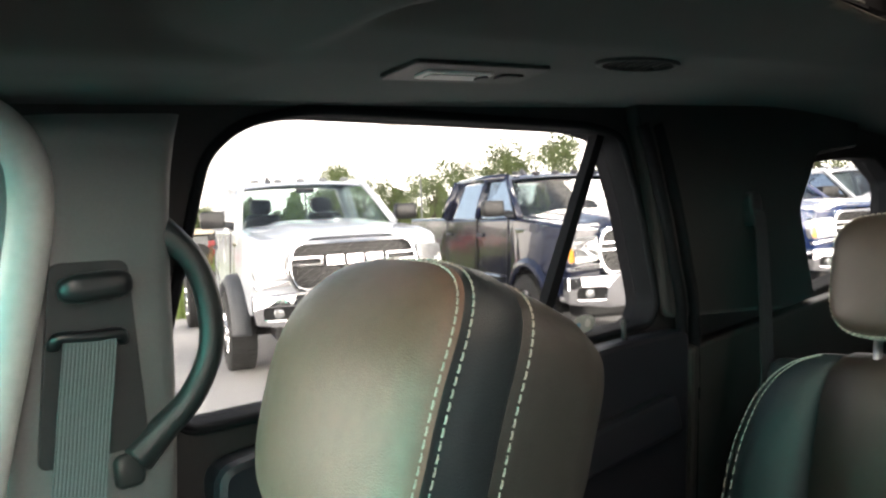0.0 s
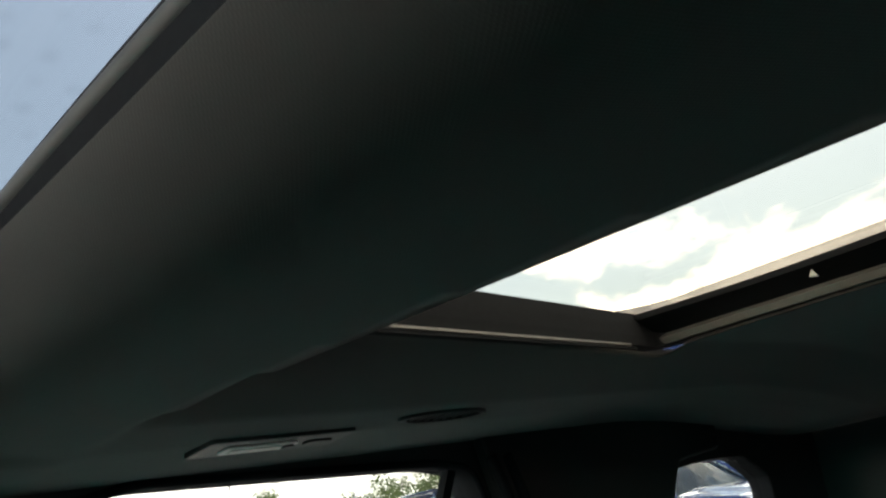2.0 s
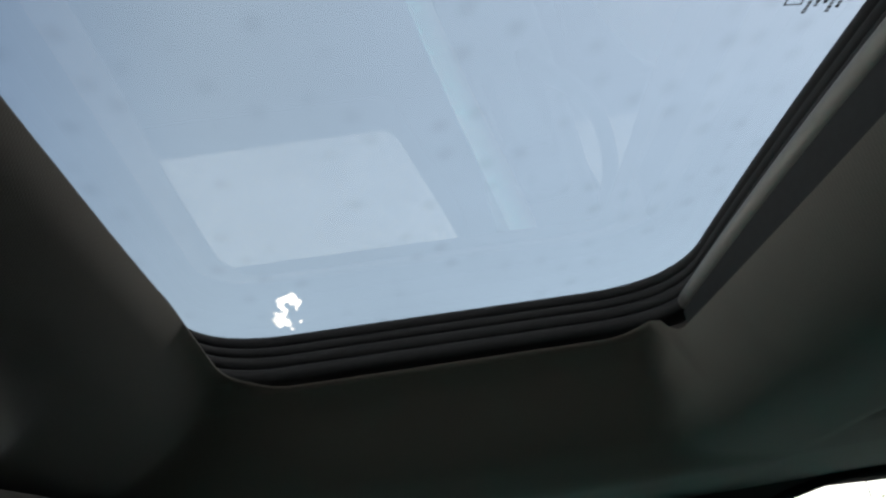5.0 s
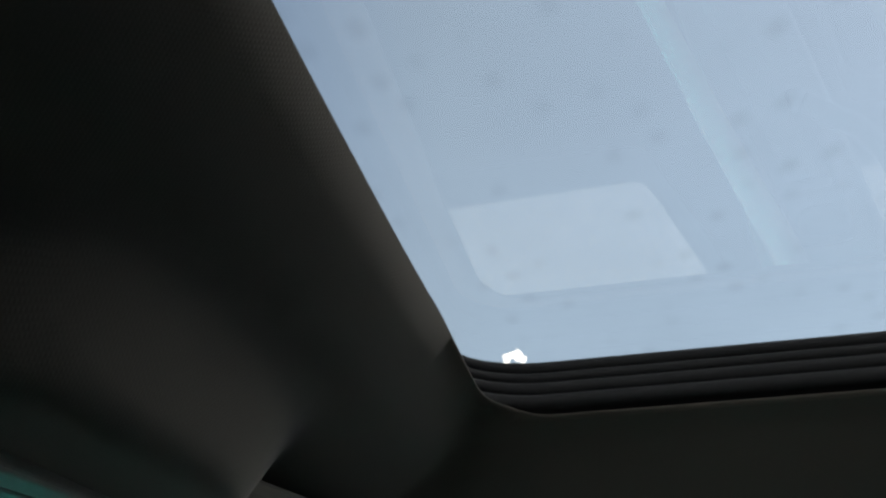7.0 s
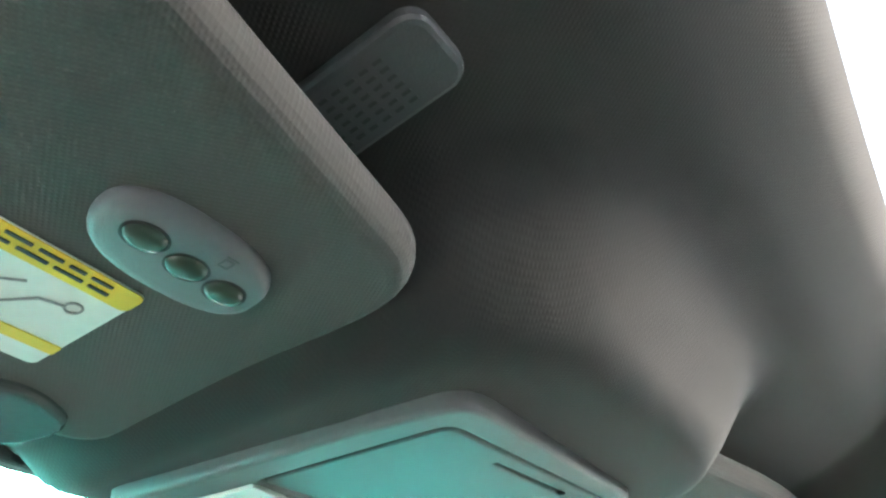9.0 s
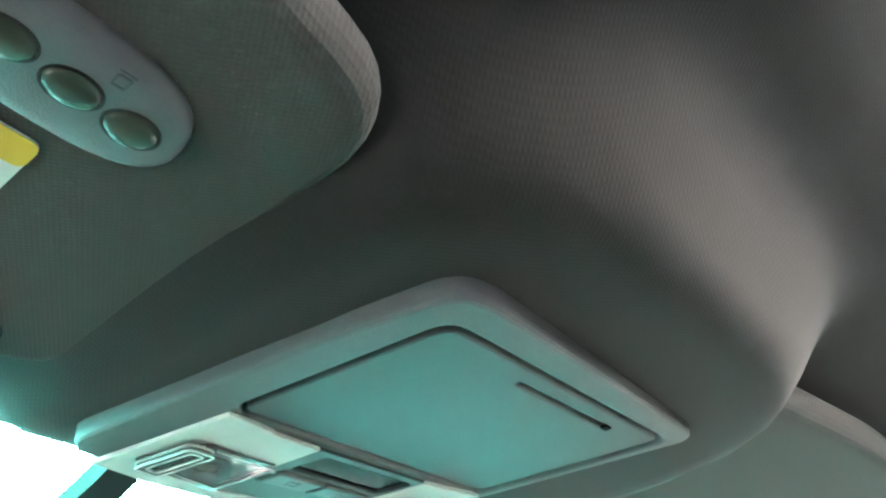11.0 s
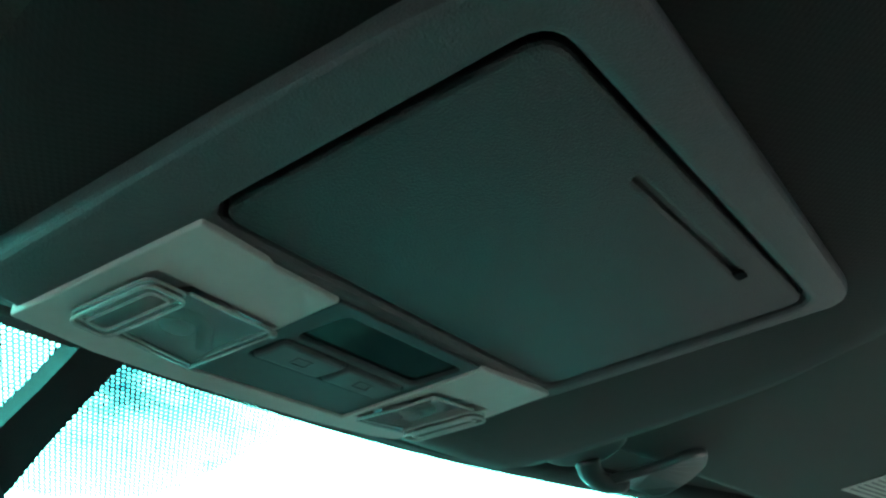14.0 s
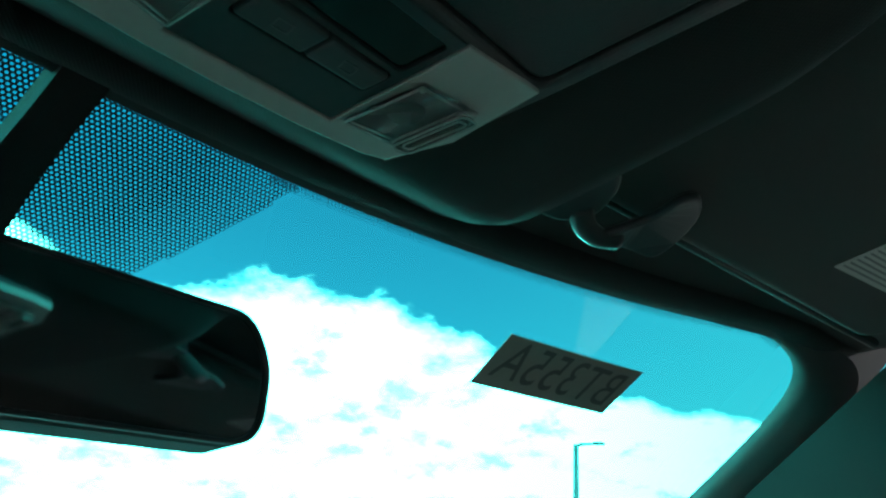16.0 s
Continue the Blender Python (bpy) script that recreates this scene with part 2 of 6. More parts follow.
M_GRILLE = material("grille_plastic", (0.060, 0.062, 0.066), 0.5, vary=0.1, grain=300, bump=0.2, bump_scale=1200)
M_FROST = material("frosted_plastic", (0.62, 0.60, 0.58), 0.35, vary=0.06, grain=80)
M_FROSTDARK = material("lamp_reflector", (0.30, 0.29, 0.28), 0.3, vary=0.1, grain=80)
M_CONSOLE = material("console_plastic", (0.105, 0.105, 0.110), 0.42, vary=0.1, grain=400, bump=0.35, bump_scale=1600)
M_CONSOLELID = material("console_lid_plastic", (0.044, 0.043, 0.046), 0.36, vary=0.12, grain=500, bump=0.45, bump_scale=1500)
M_LAMPPANEL = material("lamp_panel_plastic", (0.74, 0.74, 0.71), 0.5, vary=0.05, grain=200, bump=0.1, bump_scale=1500)
M_CHROMESOFT = material("lamp_bowl", (0.72, 0.71, 0.72), 0.35, 0.0, vary=0.2, grain=120)
M_REFLECTOR = material("silvered_reflector", (0.70, 0.66, 0.68), 0.22, 0.55, vary=0.25, grain=90)
M_LENS = glass("lens_plastic", (0.86, 0.88, 0.86), 0.08)
lens_n, lens_l = M_LENS.node_tree.nodes, M_LENS.node_tree.links
lens_out = [x for x in lens_n if x.bl_idname == "ShaderNodeOutputMaterial"][0]
lens_haze, lens_mix = lens_n.new("ShaderNodeBsdfDiffuse"), lens_n.new("ShaderNodeMixShader")
lens_haze.inputs["Color"].default_value = (0.84, 0.79, 0.82, 1)
lens_mix.inputs["Fac"].default_value = 0.19
lens_l.new(lens_out.inputs["Surface"].links[0].from_socket, lens_mix.inputs[1])
lens_l.new(lens_haze.outputs["BSDF"], lens_mix.inputs[2])
lens_l.new(lens_mix.outputs["Shader"], lens_out.inputs["Surface"])
M_LENSRIB = material("lens_edge", (0.55, 0.60, 0.57), 0.12, vary=0.2, grain=300)
M_SWITCH = material("switch_panel_plastic", (0.065, 0.085, 0.090), 0.45, vary=0.08, grain=300)
M_DISPLAY = material("display_plastic", (0.008, 0.018, 0.020), 0.12, vary=0.05)
M_KEY = material("key_plastic", (0.11, 0.125, 0.13), 0.4, vary=0.08, grain=300)
M_KEYMARK = material("key_mark", (0.17, 0.185, 0.19), 0.5, vary=0.05)
M_PANEL = material("remote_panel_plastic", (0.125, 0.127, 0.140), 0.36, vary=0.08, grain=300, bump=0.2, bump_scale=1600)
M_BUTTON = material("remote_button", (0.040, 0.058, 0.044), 0.25, vary=0.08, grain=300)
M_CLIP = material("clip_plastic", (0.06, 0.072, 0.074), 0.32, vary=0.1, grain=300)
M_INK = material("black_ink", (0.010, 0.010, 0.011), 0.6, vary=0.1)
M_GREYINK = material("grey_ink", (0.30, 0.30, 0.30), 0.7, vary=0.1)
M_PAPER = material("label_paper", (0.72, 0.71, 0.68), 0.7, vary=0.05, grain=200)
M_YELLOW = material("label_yellow", (0.75, 0.48, 0.03), 0.6, vary=0.06, grain=200)
M_CARD = material("card_paper", (0.40, 0.40, 0.37), 0.85, vary=0.06, grain=120)
M_CARDINK = material("card_ink", (0.16, 0.17, 0.17), 0.8, vary=0.1)
M_DECAL = material("decal_film", (0.38, 0.40, 0.38), 0.3, vary=0.1)
M_DECALBLUE = material("decal_blue", (0.15, 0.32, 0.45), 0.4, vary=0.1)
M_MIRROR = material("mirror_silver", (0.42, 0.46, 0.48), 0.03, 1.0, vary=0.02)
M_ALU = material("bare_metal", (0.62, 0.62, 0.62), 0.32, 1.0, vary=0.08, grain=120)
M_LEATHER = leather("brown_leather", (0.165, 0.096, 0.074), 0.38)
# the same brown leather with the second row's shade put into its colour
M_LEATHERREAR = leather("shaded_brown_leather", (0.036, 0.026, 0.021), 0.40)
M_LEATHERDARK = leather("dark_brown_leather", (0.034, 0.031, 0.028), 0.42)
M_BLACKLEATHER = leather("black_leather", (0.016, 0.021, 0.024), 0.42)
M_THREAD = material("thread", (0.42, 0.40, 0.34), 0.8, vary=0.15, grain=900)

# outdoors
M_ASPHALT = material("asphalt", (0.36, 0.345, 0.33), 0.9, vary=0.28, grain=25, bump=0.6, bump_scale=90, large=0.35)
M_FIELD = material("field_soil", (0.075, 0.10, 0.030), 0.95, vary=0.5, grain=2.0, bump=0.5, bump_scale=12, large=0.08)
M_GRASS = material("grass_blades", (0.115, 0.165, 0.035), 0.7, vary=0.45, grain=1.5, large=0.3)
M_SEED = material("seed_heads", (0.10, 0.055, 0.025), 0.85, vary=0.35, grain=3)
M_LEAF = material("foliage", (0.080, 0.110, 0.035), 0.75, vary=0.5, grain=1.2, large=0.25)
M_BARK = material("bark", (0.06, 0.05, 0.04), 0.9, vary=0.3, grain=12, bump=0.6, bump_scale=30)
M_WHITE = material("white_paint", (0.48, 0.505, 0.545), 0.22, vary=0.03, coat=0.6)
M_NAVY = material("navy_paint", (0.007, 0.010, 0.027), 0.16, vary=0.05, coat=0.5)
M_BLUE = material("blue_paint", (0.010, 0.030, 0.115), 0.20, vary=0.05, coat=0.9)
M_RED = material("red_paint", (0.30, 0.02, 0.02), 0.3, vary=0.05, coat=0.6)
M_CREAM = material("cream_paint", (0.55, 0.48, 0.38), 0.5, vary=0.08)
M_CHROME = material("chrome", (0.58, 0.58, 0.60), 0.07, 1.0, vary=0.03)
M_TYRE = material("tyre_rubber", (0.022, 0.022, 0.022), 0.85, vary=0.2, grain=60, bump=0.5, bump_scale=120)
M_FLARE = material("grey_black_plastic", (0.045, 0.048, 0.055), 0.6, vary=0.1, grain=100)
M_GRILLEBLACK = material("grille_black", (0.010, 0.010, 0.011), 0.35, vary=0.1)
M_HEADLAMP = material("headlamp_glass", (0.34, 0.35, 0.36), 0.10, 0.6, vary=0.35, grain=25)
M_AMBER = material("amber_lens", (0.75, 0.26, 0.03), 0.2, vary=0.1)
M_CARGLASS = glass("vehicle_glass", (0.62, 0.72, 0.70))
M_TINTGLASS = glass("tinted_glass", (0.26, 0.31, 0.33), ior=1.7)
M_DARKGLASS = glass("privacy_glass", (0.10, 0.12, 0.13))
M_STEEL = material("painted_steel", (0.20, 0.21, 0.22), 0.5, 0.3, vary=0.1)


# ---------------------------------------------------------------- builders
def part(name, bm, mat, parent=None, label="", smooth=False, **tags):
    me = bpy.data.meshes.new(name)
    bmesh.ops.recalc_face_normals(bm, faces=bm.faces)
    bm.to_mesh(me)
    bm.free()
    me.materials.append(mat)
    if smooth:
        me.shade_smooth()
    ob = new(name, me)
    if parent:
        ob.parent = parent
    return tagged(ob, label=label, **tags)


def box(bm, c, s, bevel=0.0, seg=2, rot=None):
    r = bmesh.ops.create_cube(bm, size=1.0, matrix=Matrix.Translation(c) @ (rot.to_4x4() if rot else Matrix()) @ Matrix.Diagonal((*s, 1)))
    if bevel:
        edges = {e for v in r["verts"] for e in v.link_edges}
        bmesh.ops.bevel(bm, geom=list(edges), offset=bevel, segments=seg, affect="EDGES", profile=0.5)
    return bm


def smooth(a, b, x):
    u = min(1.0, max(0.0, (x - a) / (b - a)))
    return u * u * (3 - 2 * u)


def thing(name, m, label, category, group=""):
    root = new(name)
    root.empty_display_size = 0.05
    root.matrix_world = m
    return tagged(root, label=label, category=category, group=group)


def tube(bm, pts, r, n=8, closed=False, flat=1.0, up=Vector((0, 0, 1))):
    """A rod along points; r may be one radius or one for each point."""
    pts = [Vector(p) for p in pts]
    rad = r if isinstance(r, (list, tuple)) else [r] * len(pts)
    rings = []
    for k, p in enumerate(pts):
        a = pts[(k - 1) % len(pts)] if closed or k else p
        b = pts[(k + 1) % len(pts)] if closed or k < len(pts) - 1 else p
        d = (b - a).normalized()
        s = d.cross(up)
        s = s.normalized() if s.length > 1e-4 else Vector((1, 0, 0))
        u = s.cross(d)
        rings.append([bm.verts.new(p + rad[k] * (s * math.cos(2 * math.pi * j / n) * flat + u * math.sin(2 * math.pi * j / n))) for j in range(n)])
    last = len(rings) if closed else len(rings) - 1
    for k in range(last):
        a, b = rings[k], rings[(k + 1) % len(rings)]
        for j in range(n):
            bm.faces.new((a[j], a[(j + 1) % n], b[(j + 1) % n], b[j]))
    if not closed:
        bm.faces.new(rings[0][::-1]), bm.faces.new(rings[-1])
    return bm


def curve_pts(pts, n=6):
    """A smooth way through points."""
    p = [Vector(q) for q in pts]
    p = [2 * p[0] - p[1], *p, 2 * p[-1] - p[-2]]
    out = []
    for k in range(1, len(p) - 2):
        for j in range(n):
            t = j / n
            a, b, c, d = p[k - 1], p[k], p[k + 1], p[k + 2]
            out.append(0.5 * (2 * b + (c - a) * t + (2 * a - 5 * b + 4 * c - d) * t * t + (3 * b - a - 3 * c + d) * t ** 3))
    return out + [p[-2]]


def loft(bm, rings, close=True, cap=True):
    vs = [[bm.verts.new(p) for p in ring] for ring in rings]
    n = len(rings[0])
    for a, b in zip(vs, vs[1:]):
        for j in range(n if close else n - 1):
            bm.faces.new((a[j], a[(j + 1) % n], b[(j + 1) % n], b[j]))
    if cap:
        bm.faces.new(vs[0][::-1]), bm.faces.new(vs[-1])
    return bm


def outline_rect(x0, x1, y0, y1, r, n=6):
    pts = []
    for cx, cy, a in ((x1 - r, y1 - r, 0), (x0 + r, y1 - r, 90), (x0 + r, y0 + r, 180), (x1 - r, y0 + r, 270)):
        for k in range(n + 1):
            t = radians(a + 90 * k / n)
            pts.append((cx + r * math.cos(t), cy + r * math.sin(t)))
    return pts


def rounded(pts, r, n=5):
    """A polygon with its corners rounded."""
    out = []
    p = [Vector(q) for q in pts]
    for k in range(len(p)):
        a, b, c = p[k - 1], p[k], p[(k + 1) % len(p)]
        ra = min(r, (a - b).length * 0.45, (c - b).length * 0.45)
        s, e = b + (a - b).normalized() * ra, b + (c - b).normalized() * ra
        for j in range(n + 1):
            t = j / n
            q = s * (1 - t) ** 2 + b * 2 * t * (1 - t) + e * t * t
            out.append((q.x, q.y))
    return out


def slab(loops, z0, z1, place, bevel=0.0, seg=2):
    """A plate with holes: outlines in the plane (first the outer one), between two heights, laid by place(u, v, w)."""
    bm = bmesh.new()
    edges = []
    for loop in loops:
        v = [bm.verts.new((a, b, 0)) for a, b in loop]
        edges += [bm.edges.new((v[k], v[(k + 1) % len(v)])) for k in range(len(v))]
    bmesh.ops.triangle_fill(bm, edges=edges, use_beauty=True)
    ext = bmesh.ops.extrude_face_region(bm, geom=list(bm.faces))
    tops = {g for g in ext["geom"] if isinstance(g, bmesh.types.BMVert)}
    for v in bm.verts:
        v.co.z = z1 if v in tops else z0
    if bevel:
        bmesh.ops.recalc_face_normals(bm, faces=bm.faces)
        rim = [e for e in bm.edges if len(e.link_faces) == 2 and e.calc_face_angle(0) > 1.2]
        bmesh.ops.bevel(bm, geom=rim, offset=bevel, segments=seg, affect="EDGES", profile=0.5)
    for v in bm.verts:
        v.co = place(*v.co)
    return bm


def flat(a, b, c):
    return Vector((a, b, c))


def pane(name, loops, w0, w1, place, mat, parent=None, label="", inner=-1, **tags):
    """A sheet of glass with thickness: the face towards the cabin mirrors, the others only let light pass."""
    bm = slab(loops, w0, w1, place)
    bmesh.ops.recalc_face_normals(bm, faces=bm.faces)
    me = bpy.data.meshes.new(name)
    centre = place(*(sum(a for a, _ in loops[0]) / len(loops[0]), sum(b for _, b in loops[0]) / len(loops[0]), w0))
    other = place(*(sum(a for a, _ in loops[0]) / len(loops[0]), sum(b for _, b in loops[0]) / len(loops[0]), w1))
    way = (centre - other).normalized() * (1 if inner < 0 else -1)
    for f in bm.faces:
        f.material_index = 0 if f.normal.dot(way) > 0.5 else 1
    bm.to_mesh(me)
    bm.free()
    me.materials.append(mat)
    me.materials.append(M_PASS)
    ob = new(name, me)
    if parent:
        ob.parent = parent
    return tagged(ob, label=label, **tags)


def soft_box(bm, sx, sy, sz, m, e=4.0, n=10):
    """A cushion: a box with swollen sides."""
    rings = []
    for i in range(1, n):
        ph = -math.pi / 2 + math.pi * i / n
        cz, sz_ = math.copysign(abs(math.cos(ph)) ** (2 / e), 1), math.copysign(abs(math.sin(ph)) ** (2 / e), math.sin(ph))
        ring = []
        for j in range(4 * n):
            th = 2 * math.pi * j / (4 * n)
            cx = math.copysign(abs(math.cos(th)) ** (2 / e), math.cos(th))
            cy = math.copysign(abs(math.sin(th)) ** (2 / e), math.sin(th))
            ring.append(m @ Vector((cx * cz * sx / 2, cy * cz * sy / 2, sz_ * sz / 2)))
        rings.append(ring)
    return loft(bm, rings)


# ---------------------------------------------------------------- headliner
HOLE_A = (0.0, 0.3880, 0.356, 0.2180, 0.055)     # centre x, y, half sizes, corner radius
HOLE_B = (-0.037, -0.409, 0.233, 0.391, 0.022)    # in the turned axes below
TURN_B = radians(6)
BEAM_BACK = -0.0178                               # rear edge of the roof beam, in the turned axes


def turned(x, y):
    c, s = math.cos(TURN_B), math.sin(TURN_B)
    return x * c + y * s, y * c - x * s


def unturned(u, v):
    c, s = math.cos(TURN_B), math.sin(TURN_B)
    return u * c - v * s, u * s + v * c


def bow_a(x, y):
    """How far the front opening's edges run out of square."""
    return (0.045 * x + 0.03 * x * x) * smooth(0.50, 0.20, y) + (0.0035 - 0.070 * x * x) * smooth(0.45, 0.58, y)


def hole_sd(h, x, y):
    cx, cy, hx, hy, r = h
    if h is HOLE_A:
        y -= bow_a(x, y)
    else:
        x, y = turned(x, y)
    qx, qy = abs(x - cx) - hx + r, abs(y - cy) - hy + r
    return math.hypot(max(qx, 0), max(qy, 0)) + min(max(qx, qy), 0) - r


def hole_loop(h, grow=0.0):
    cx, cy, hx, hy, r = h
    pts = outline_rect(cx - hx - grow, cx + hx + grow, cy - hy - grow, cy + hy + grow, max(0.005, r + grow), 8)
    dense = []
    for k, (a, b) in enumerate(pts):
        a2, b2 = pts[(k + 1) % len(pts)]
        m = max(1, round(math.hypot(a2 - a, b2 - b) / 0.05))
        dense += [(a + (a2 - a) * j / m, b + (b2 - b) * j / m) for j in range(m)]
    if h is HOLE_A:
        return [(a, b + bow_a(a, b)) for a, b in dense]
    return [unturned(a, b) for a, b in dense]


ACROSS = [(0.0, 1.885), (0.18, 1.880), (0.345, 1.863), (0.385, 1.846), (0.42, 1.815), (0.455, 1.788), (0.52, 1.772), (0.60, 1.770), (0.70, 1.771), (0.76, 1.770)]
SIDE = [(0.0, 1.820), (0.235, 1.819), (0.30, 1.803), (0.40, 1.779), (0.50, 1.772), (0.76, 1.770)]
BEAM = [(-0.06, 2.05), (-0.004, 1.875), (0.0, 1.866), (0.005, 1.848), (0.012, 1.826), (0.020, 1.810), (0.032, 1.798), (0.05, 1.790), (0.08, 1.783), (0.19, 1.770), (0.25, 1.765)]
FRONT = [(0.59, 2.00), (0.608, 1.908), (0.625, 1.885), (0.66, 1.855), (0.70, 1.835), (0.75, 1.815), (0.82, 1.792), (0.90, 1.770), (0.98, 1.749), (1.06, 1.730)]


def linear(table, x):
    for (a, va), (b, vb) in zip(table, table[1:]):
        if x <= b:
            return va + (vb - va) * max(0.0, (x - a) / (b - a))
    return table[-1][1]


def soft_min(a, b, k):
    h = max(0.0, min(1.0, 0.5 + 0.5 * (a - b) / k))
    return a * (1 - h) + b * h - k * h * (1 - h)


def liner_z(x, y):
    z = linear(ACROSS, abs(x)) + 0.025 * smooth(-0.25, 0.10, y) * smooth(0.55, 0.38, abs(x))
    if y > 0.585:
        z = soft_min(z, linear(FRONT, y) + 0.012 * smooth(0.1, 0.6, abs(x)) * smooth(0.8, 1.0, y), 0.012)
    d = 0.170 + bow_a(x, 0.15) - y               # behind the front opening the roof beam hangs down
    if d > -0.05:
        z = soft_min(z, linear(BEAM, d), 0.006)
    behind = BEAM_BACK - turned(x, y)[1]
    if behind > 0:
        z += (linear(SIDE, abs(x)) - z) * smooth(0.0, 0.014, behind)
    z -= 0.11 * smooth(-1.2, -2.5, y)
    r = ((abs(x - 0.042) / 0.196) ** 3.6 + (abs(y - 0.885) / 0.205) ** 3.6) ** (1 / 3.6)
    z -= (0.052 - 0.012 * (x - 0.035) - 0.07 * (y - 0.775)) * smooth(1.0, 0.78, r) * smooth(1.04, 0.96, y)
    return z


def headliner():
    x0, x1, y0, y1, s = -0.75, 0.75, -2.5, 1.0, 0.0125
    nx, ny = round((x1 - x0) / s), round((y1 - y0) / s)
    sd = lambda x, y: min(hole_sd(HOLE_A, x, y), hole_sd(HOLE_B, x, y))
    bm = bmesh.new()
    vs = {}
    for i, j in itertools.product(range(nx + 1), range(ny + 1)):
        x, y = x0 + i * s, y0 + j * s
        y += smooth(0.75, 1.0, y) * (0.050 - 0.20 * x * x)
        d = sd(x, y)
        if d < -0.75 * s:
            continue
        if d < 0.5 * s:
            e = 1e-4
            for _ in range(4):
                d = sd(x, y)
                gx, gy = (sd(x + e, y) - d) / e, (sd(x, y + e) - d) / e
                k = d / max(0.3, gx * gx + gy * gy)
                x, y = x - gx * k, y - gy * k
        vs[i, j] = bm.verts.new((x, y, liner_z(x, y)))
    for i, j in itertools.product(range(nx), range(ny)):
        q = [vs.get(k) for k in ((i, j), (i + 1, j), (i + 1, j + 1), (i, j + 1))]
        q = [v for v in q if v]
        if len(q) < 3:
            continue
        c = sum((v.co for v in q), Vector()) / len(q)
        if sd(c.x, c.y) > 0.0005:
            bm.faces.new(q)
    for v in [v for v in bm.verts if not v.link_faces]:
        bm.verts.remove(v)
    edge = [e for e in bm.edges if e.is_boundary and all(sd(v.co.x, v.co.y) < 0.004 for v in e.verts)]
    for step in (0.002,):
        up = bmesh.ops.extrude_edge_only(bm, edges=edge)["geom"]
        for v in up:
            if isinstance(v, bmesh.types.BMVert):
                v.co.z += step
        edge = [e for e in up if isinstance(e, bmesh.types.BMEdge)]
    rim = [e for e in bm.edges if e.is_boundary and all(v.co.y > 0.9 for v in e.verts)]
    up = bmesh.ops.extrude_edge_only(bm, edges=rim)["geom"]
    for v in up:
        if isinstance(v, bmesh.types.BMVert):
            v.co += Vector((0, 0.012, 0.008))
    return part("ceiling", bm, M_LINER, smooth=True, label="charcoal woven cloth headliner with two sunroof openings", category="headliner", kind="structure")


headliner()

roof_outer = rounded([(-0.86, -2.6), (0.86, -2.6), (0.86, 0.85), (0.4, 0.98), (-0.4, 0.98), (-0.86, 0.85)], 0.12)
part("roof", slab([roof_outer, outline_rect(-0.60, 0.60, -1.25, 0.77, 0.16)], 1.974, 1.994, flat), M_NAVY,
     label="dark painted metal roof skin with one long glazed opening", category="roof", kind="structure")


# ---------------------------------------------------------------- sunroofs
def wall_band(h, grow, z0, z1, bulge):
    """A rail that runs round an opening."""
    bm = bmesh.new()
    loop = hole_loop(h, grow)
    prof = [(0.030, z0), (0.0, z0), (-bulge, z0 + 0.3 * (z1 - z0)), (-bulge, z0 + 0.7 * (z1 - z0)), (0.0, z1), (0.030, z1)]
    rings = []
    n = len(loop)
    for k, (a, b) in enumerate(loop):
        p, q = Vector(loop[k - 1]), Vector(loop[(k + 1) % n])
        t = (q - p).normalized()
        nrm = Vector((t.y, -t.x))
        crown = 0.0
        if h is HOLE_A:
            b += 0.022 * smooth(0.52, 0.60, b) - 0.022 * smooth(0.26, 0.19, b)
            crown = -0.018 * (abs(a) / 0.36) ** 2
        rings.append([(a + nrm.x * o, b + nrm.y * o, z + crown) for o, z in prof])
    rings.append(rings[0])
    loft(bm, rings, close=False, cap=False)
    return bm


def front_sunroof():
    root = thing("sunroof", pose(0, 0, 0.025), "front sunroof with tinted glass and ribbed black seals", "sunroof")
    crown = lambda a, b, c: Vector((a, b, c - 0.018 * (a / 0.36) ** 2))
    bm = bmesh.new()
    nx, ny = 40, 6
    for face, (w, flip) in enumerate(((1.938, False), (1.942, True))):
        vs = [[bm.verts.new(crown(-0.50 + i / nx, 0.03 + 0.72 * j / ny, w)) for j in range(ny + 1)] for i in range(nx + 1)]
        for i, j in itertools.product(range(nx), range(ny)):
            q = (vs[i][j], vs[i][j + 1], vs[i + 1][j + 1], vs[i + 1][j])
            f = bm.faces.new(q[::-1] if flip else q)
            f.material_index, f.smooth = face, True
    me = bpy.data.meshes.new("glass_pane")
    bm.to_mesh(me)
    bm.free()
    me.materials.append(M_SUNROOF)
    me.materials.append(M_PASS)
    ob = new("glass_pane", me)
    ob.parent = root
    tagged(ob, label="curved tinted tempered glass pane")
    z = 1.873
    for k, (a, b) in enumerate(((0.012, 0.026), (0.027, 0.040), (0.041, 0.052), (0.053, 0.0655))):
        part("seal_rib", wall_band(HOLE_A, 0.004 + 0.005 * k, z + a, z + b, 0.004), M_RUBBER, root, "black ribbed rubber seal", smooth=True)
    xs = [-0.318 + 0.636 * k / 24 for k in range(25)]
    bm = bmesh.new()
    loft(bm, [[(x, 0.1575 + 0.045 * x + 0.03 * x * x + d, z_ - 0.018 * (x / 0.36) ** 2) for d, z_ in ((0.0, 1.846), (0.0, 1.8785), (-0.03, 1.8785), (-0.03, 1.846))] for x in xs])
    part("rear_cover", bm, M_RUBBER, root, "smooth black rear cover strip")
    bm = bmesh.new()
    tube(bm, [(x, 0.1520 + 0.045 * x + 0.03 * x * x, 1.8870 - 0.018 * (x / 0.36) ** 2) for x in xs], 0.0095, 12, flat=0.85)
    part("wind_seal", bm, M_WINDSEAL, root, "grey tubular weather strip", smooth=True)


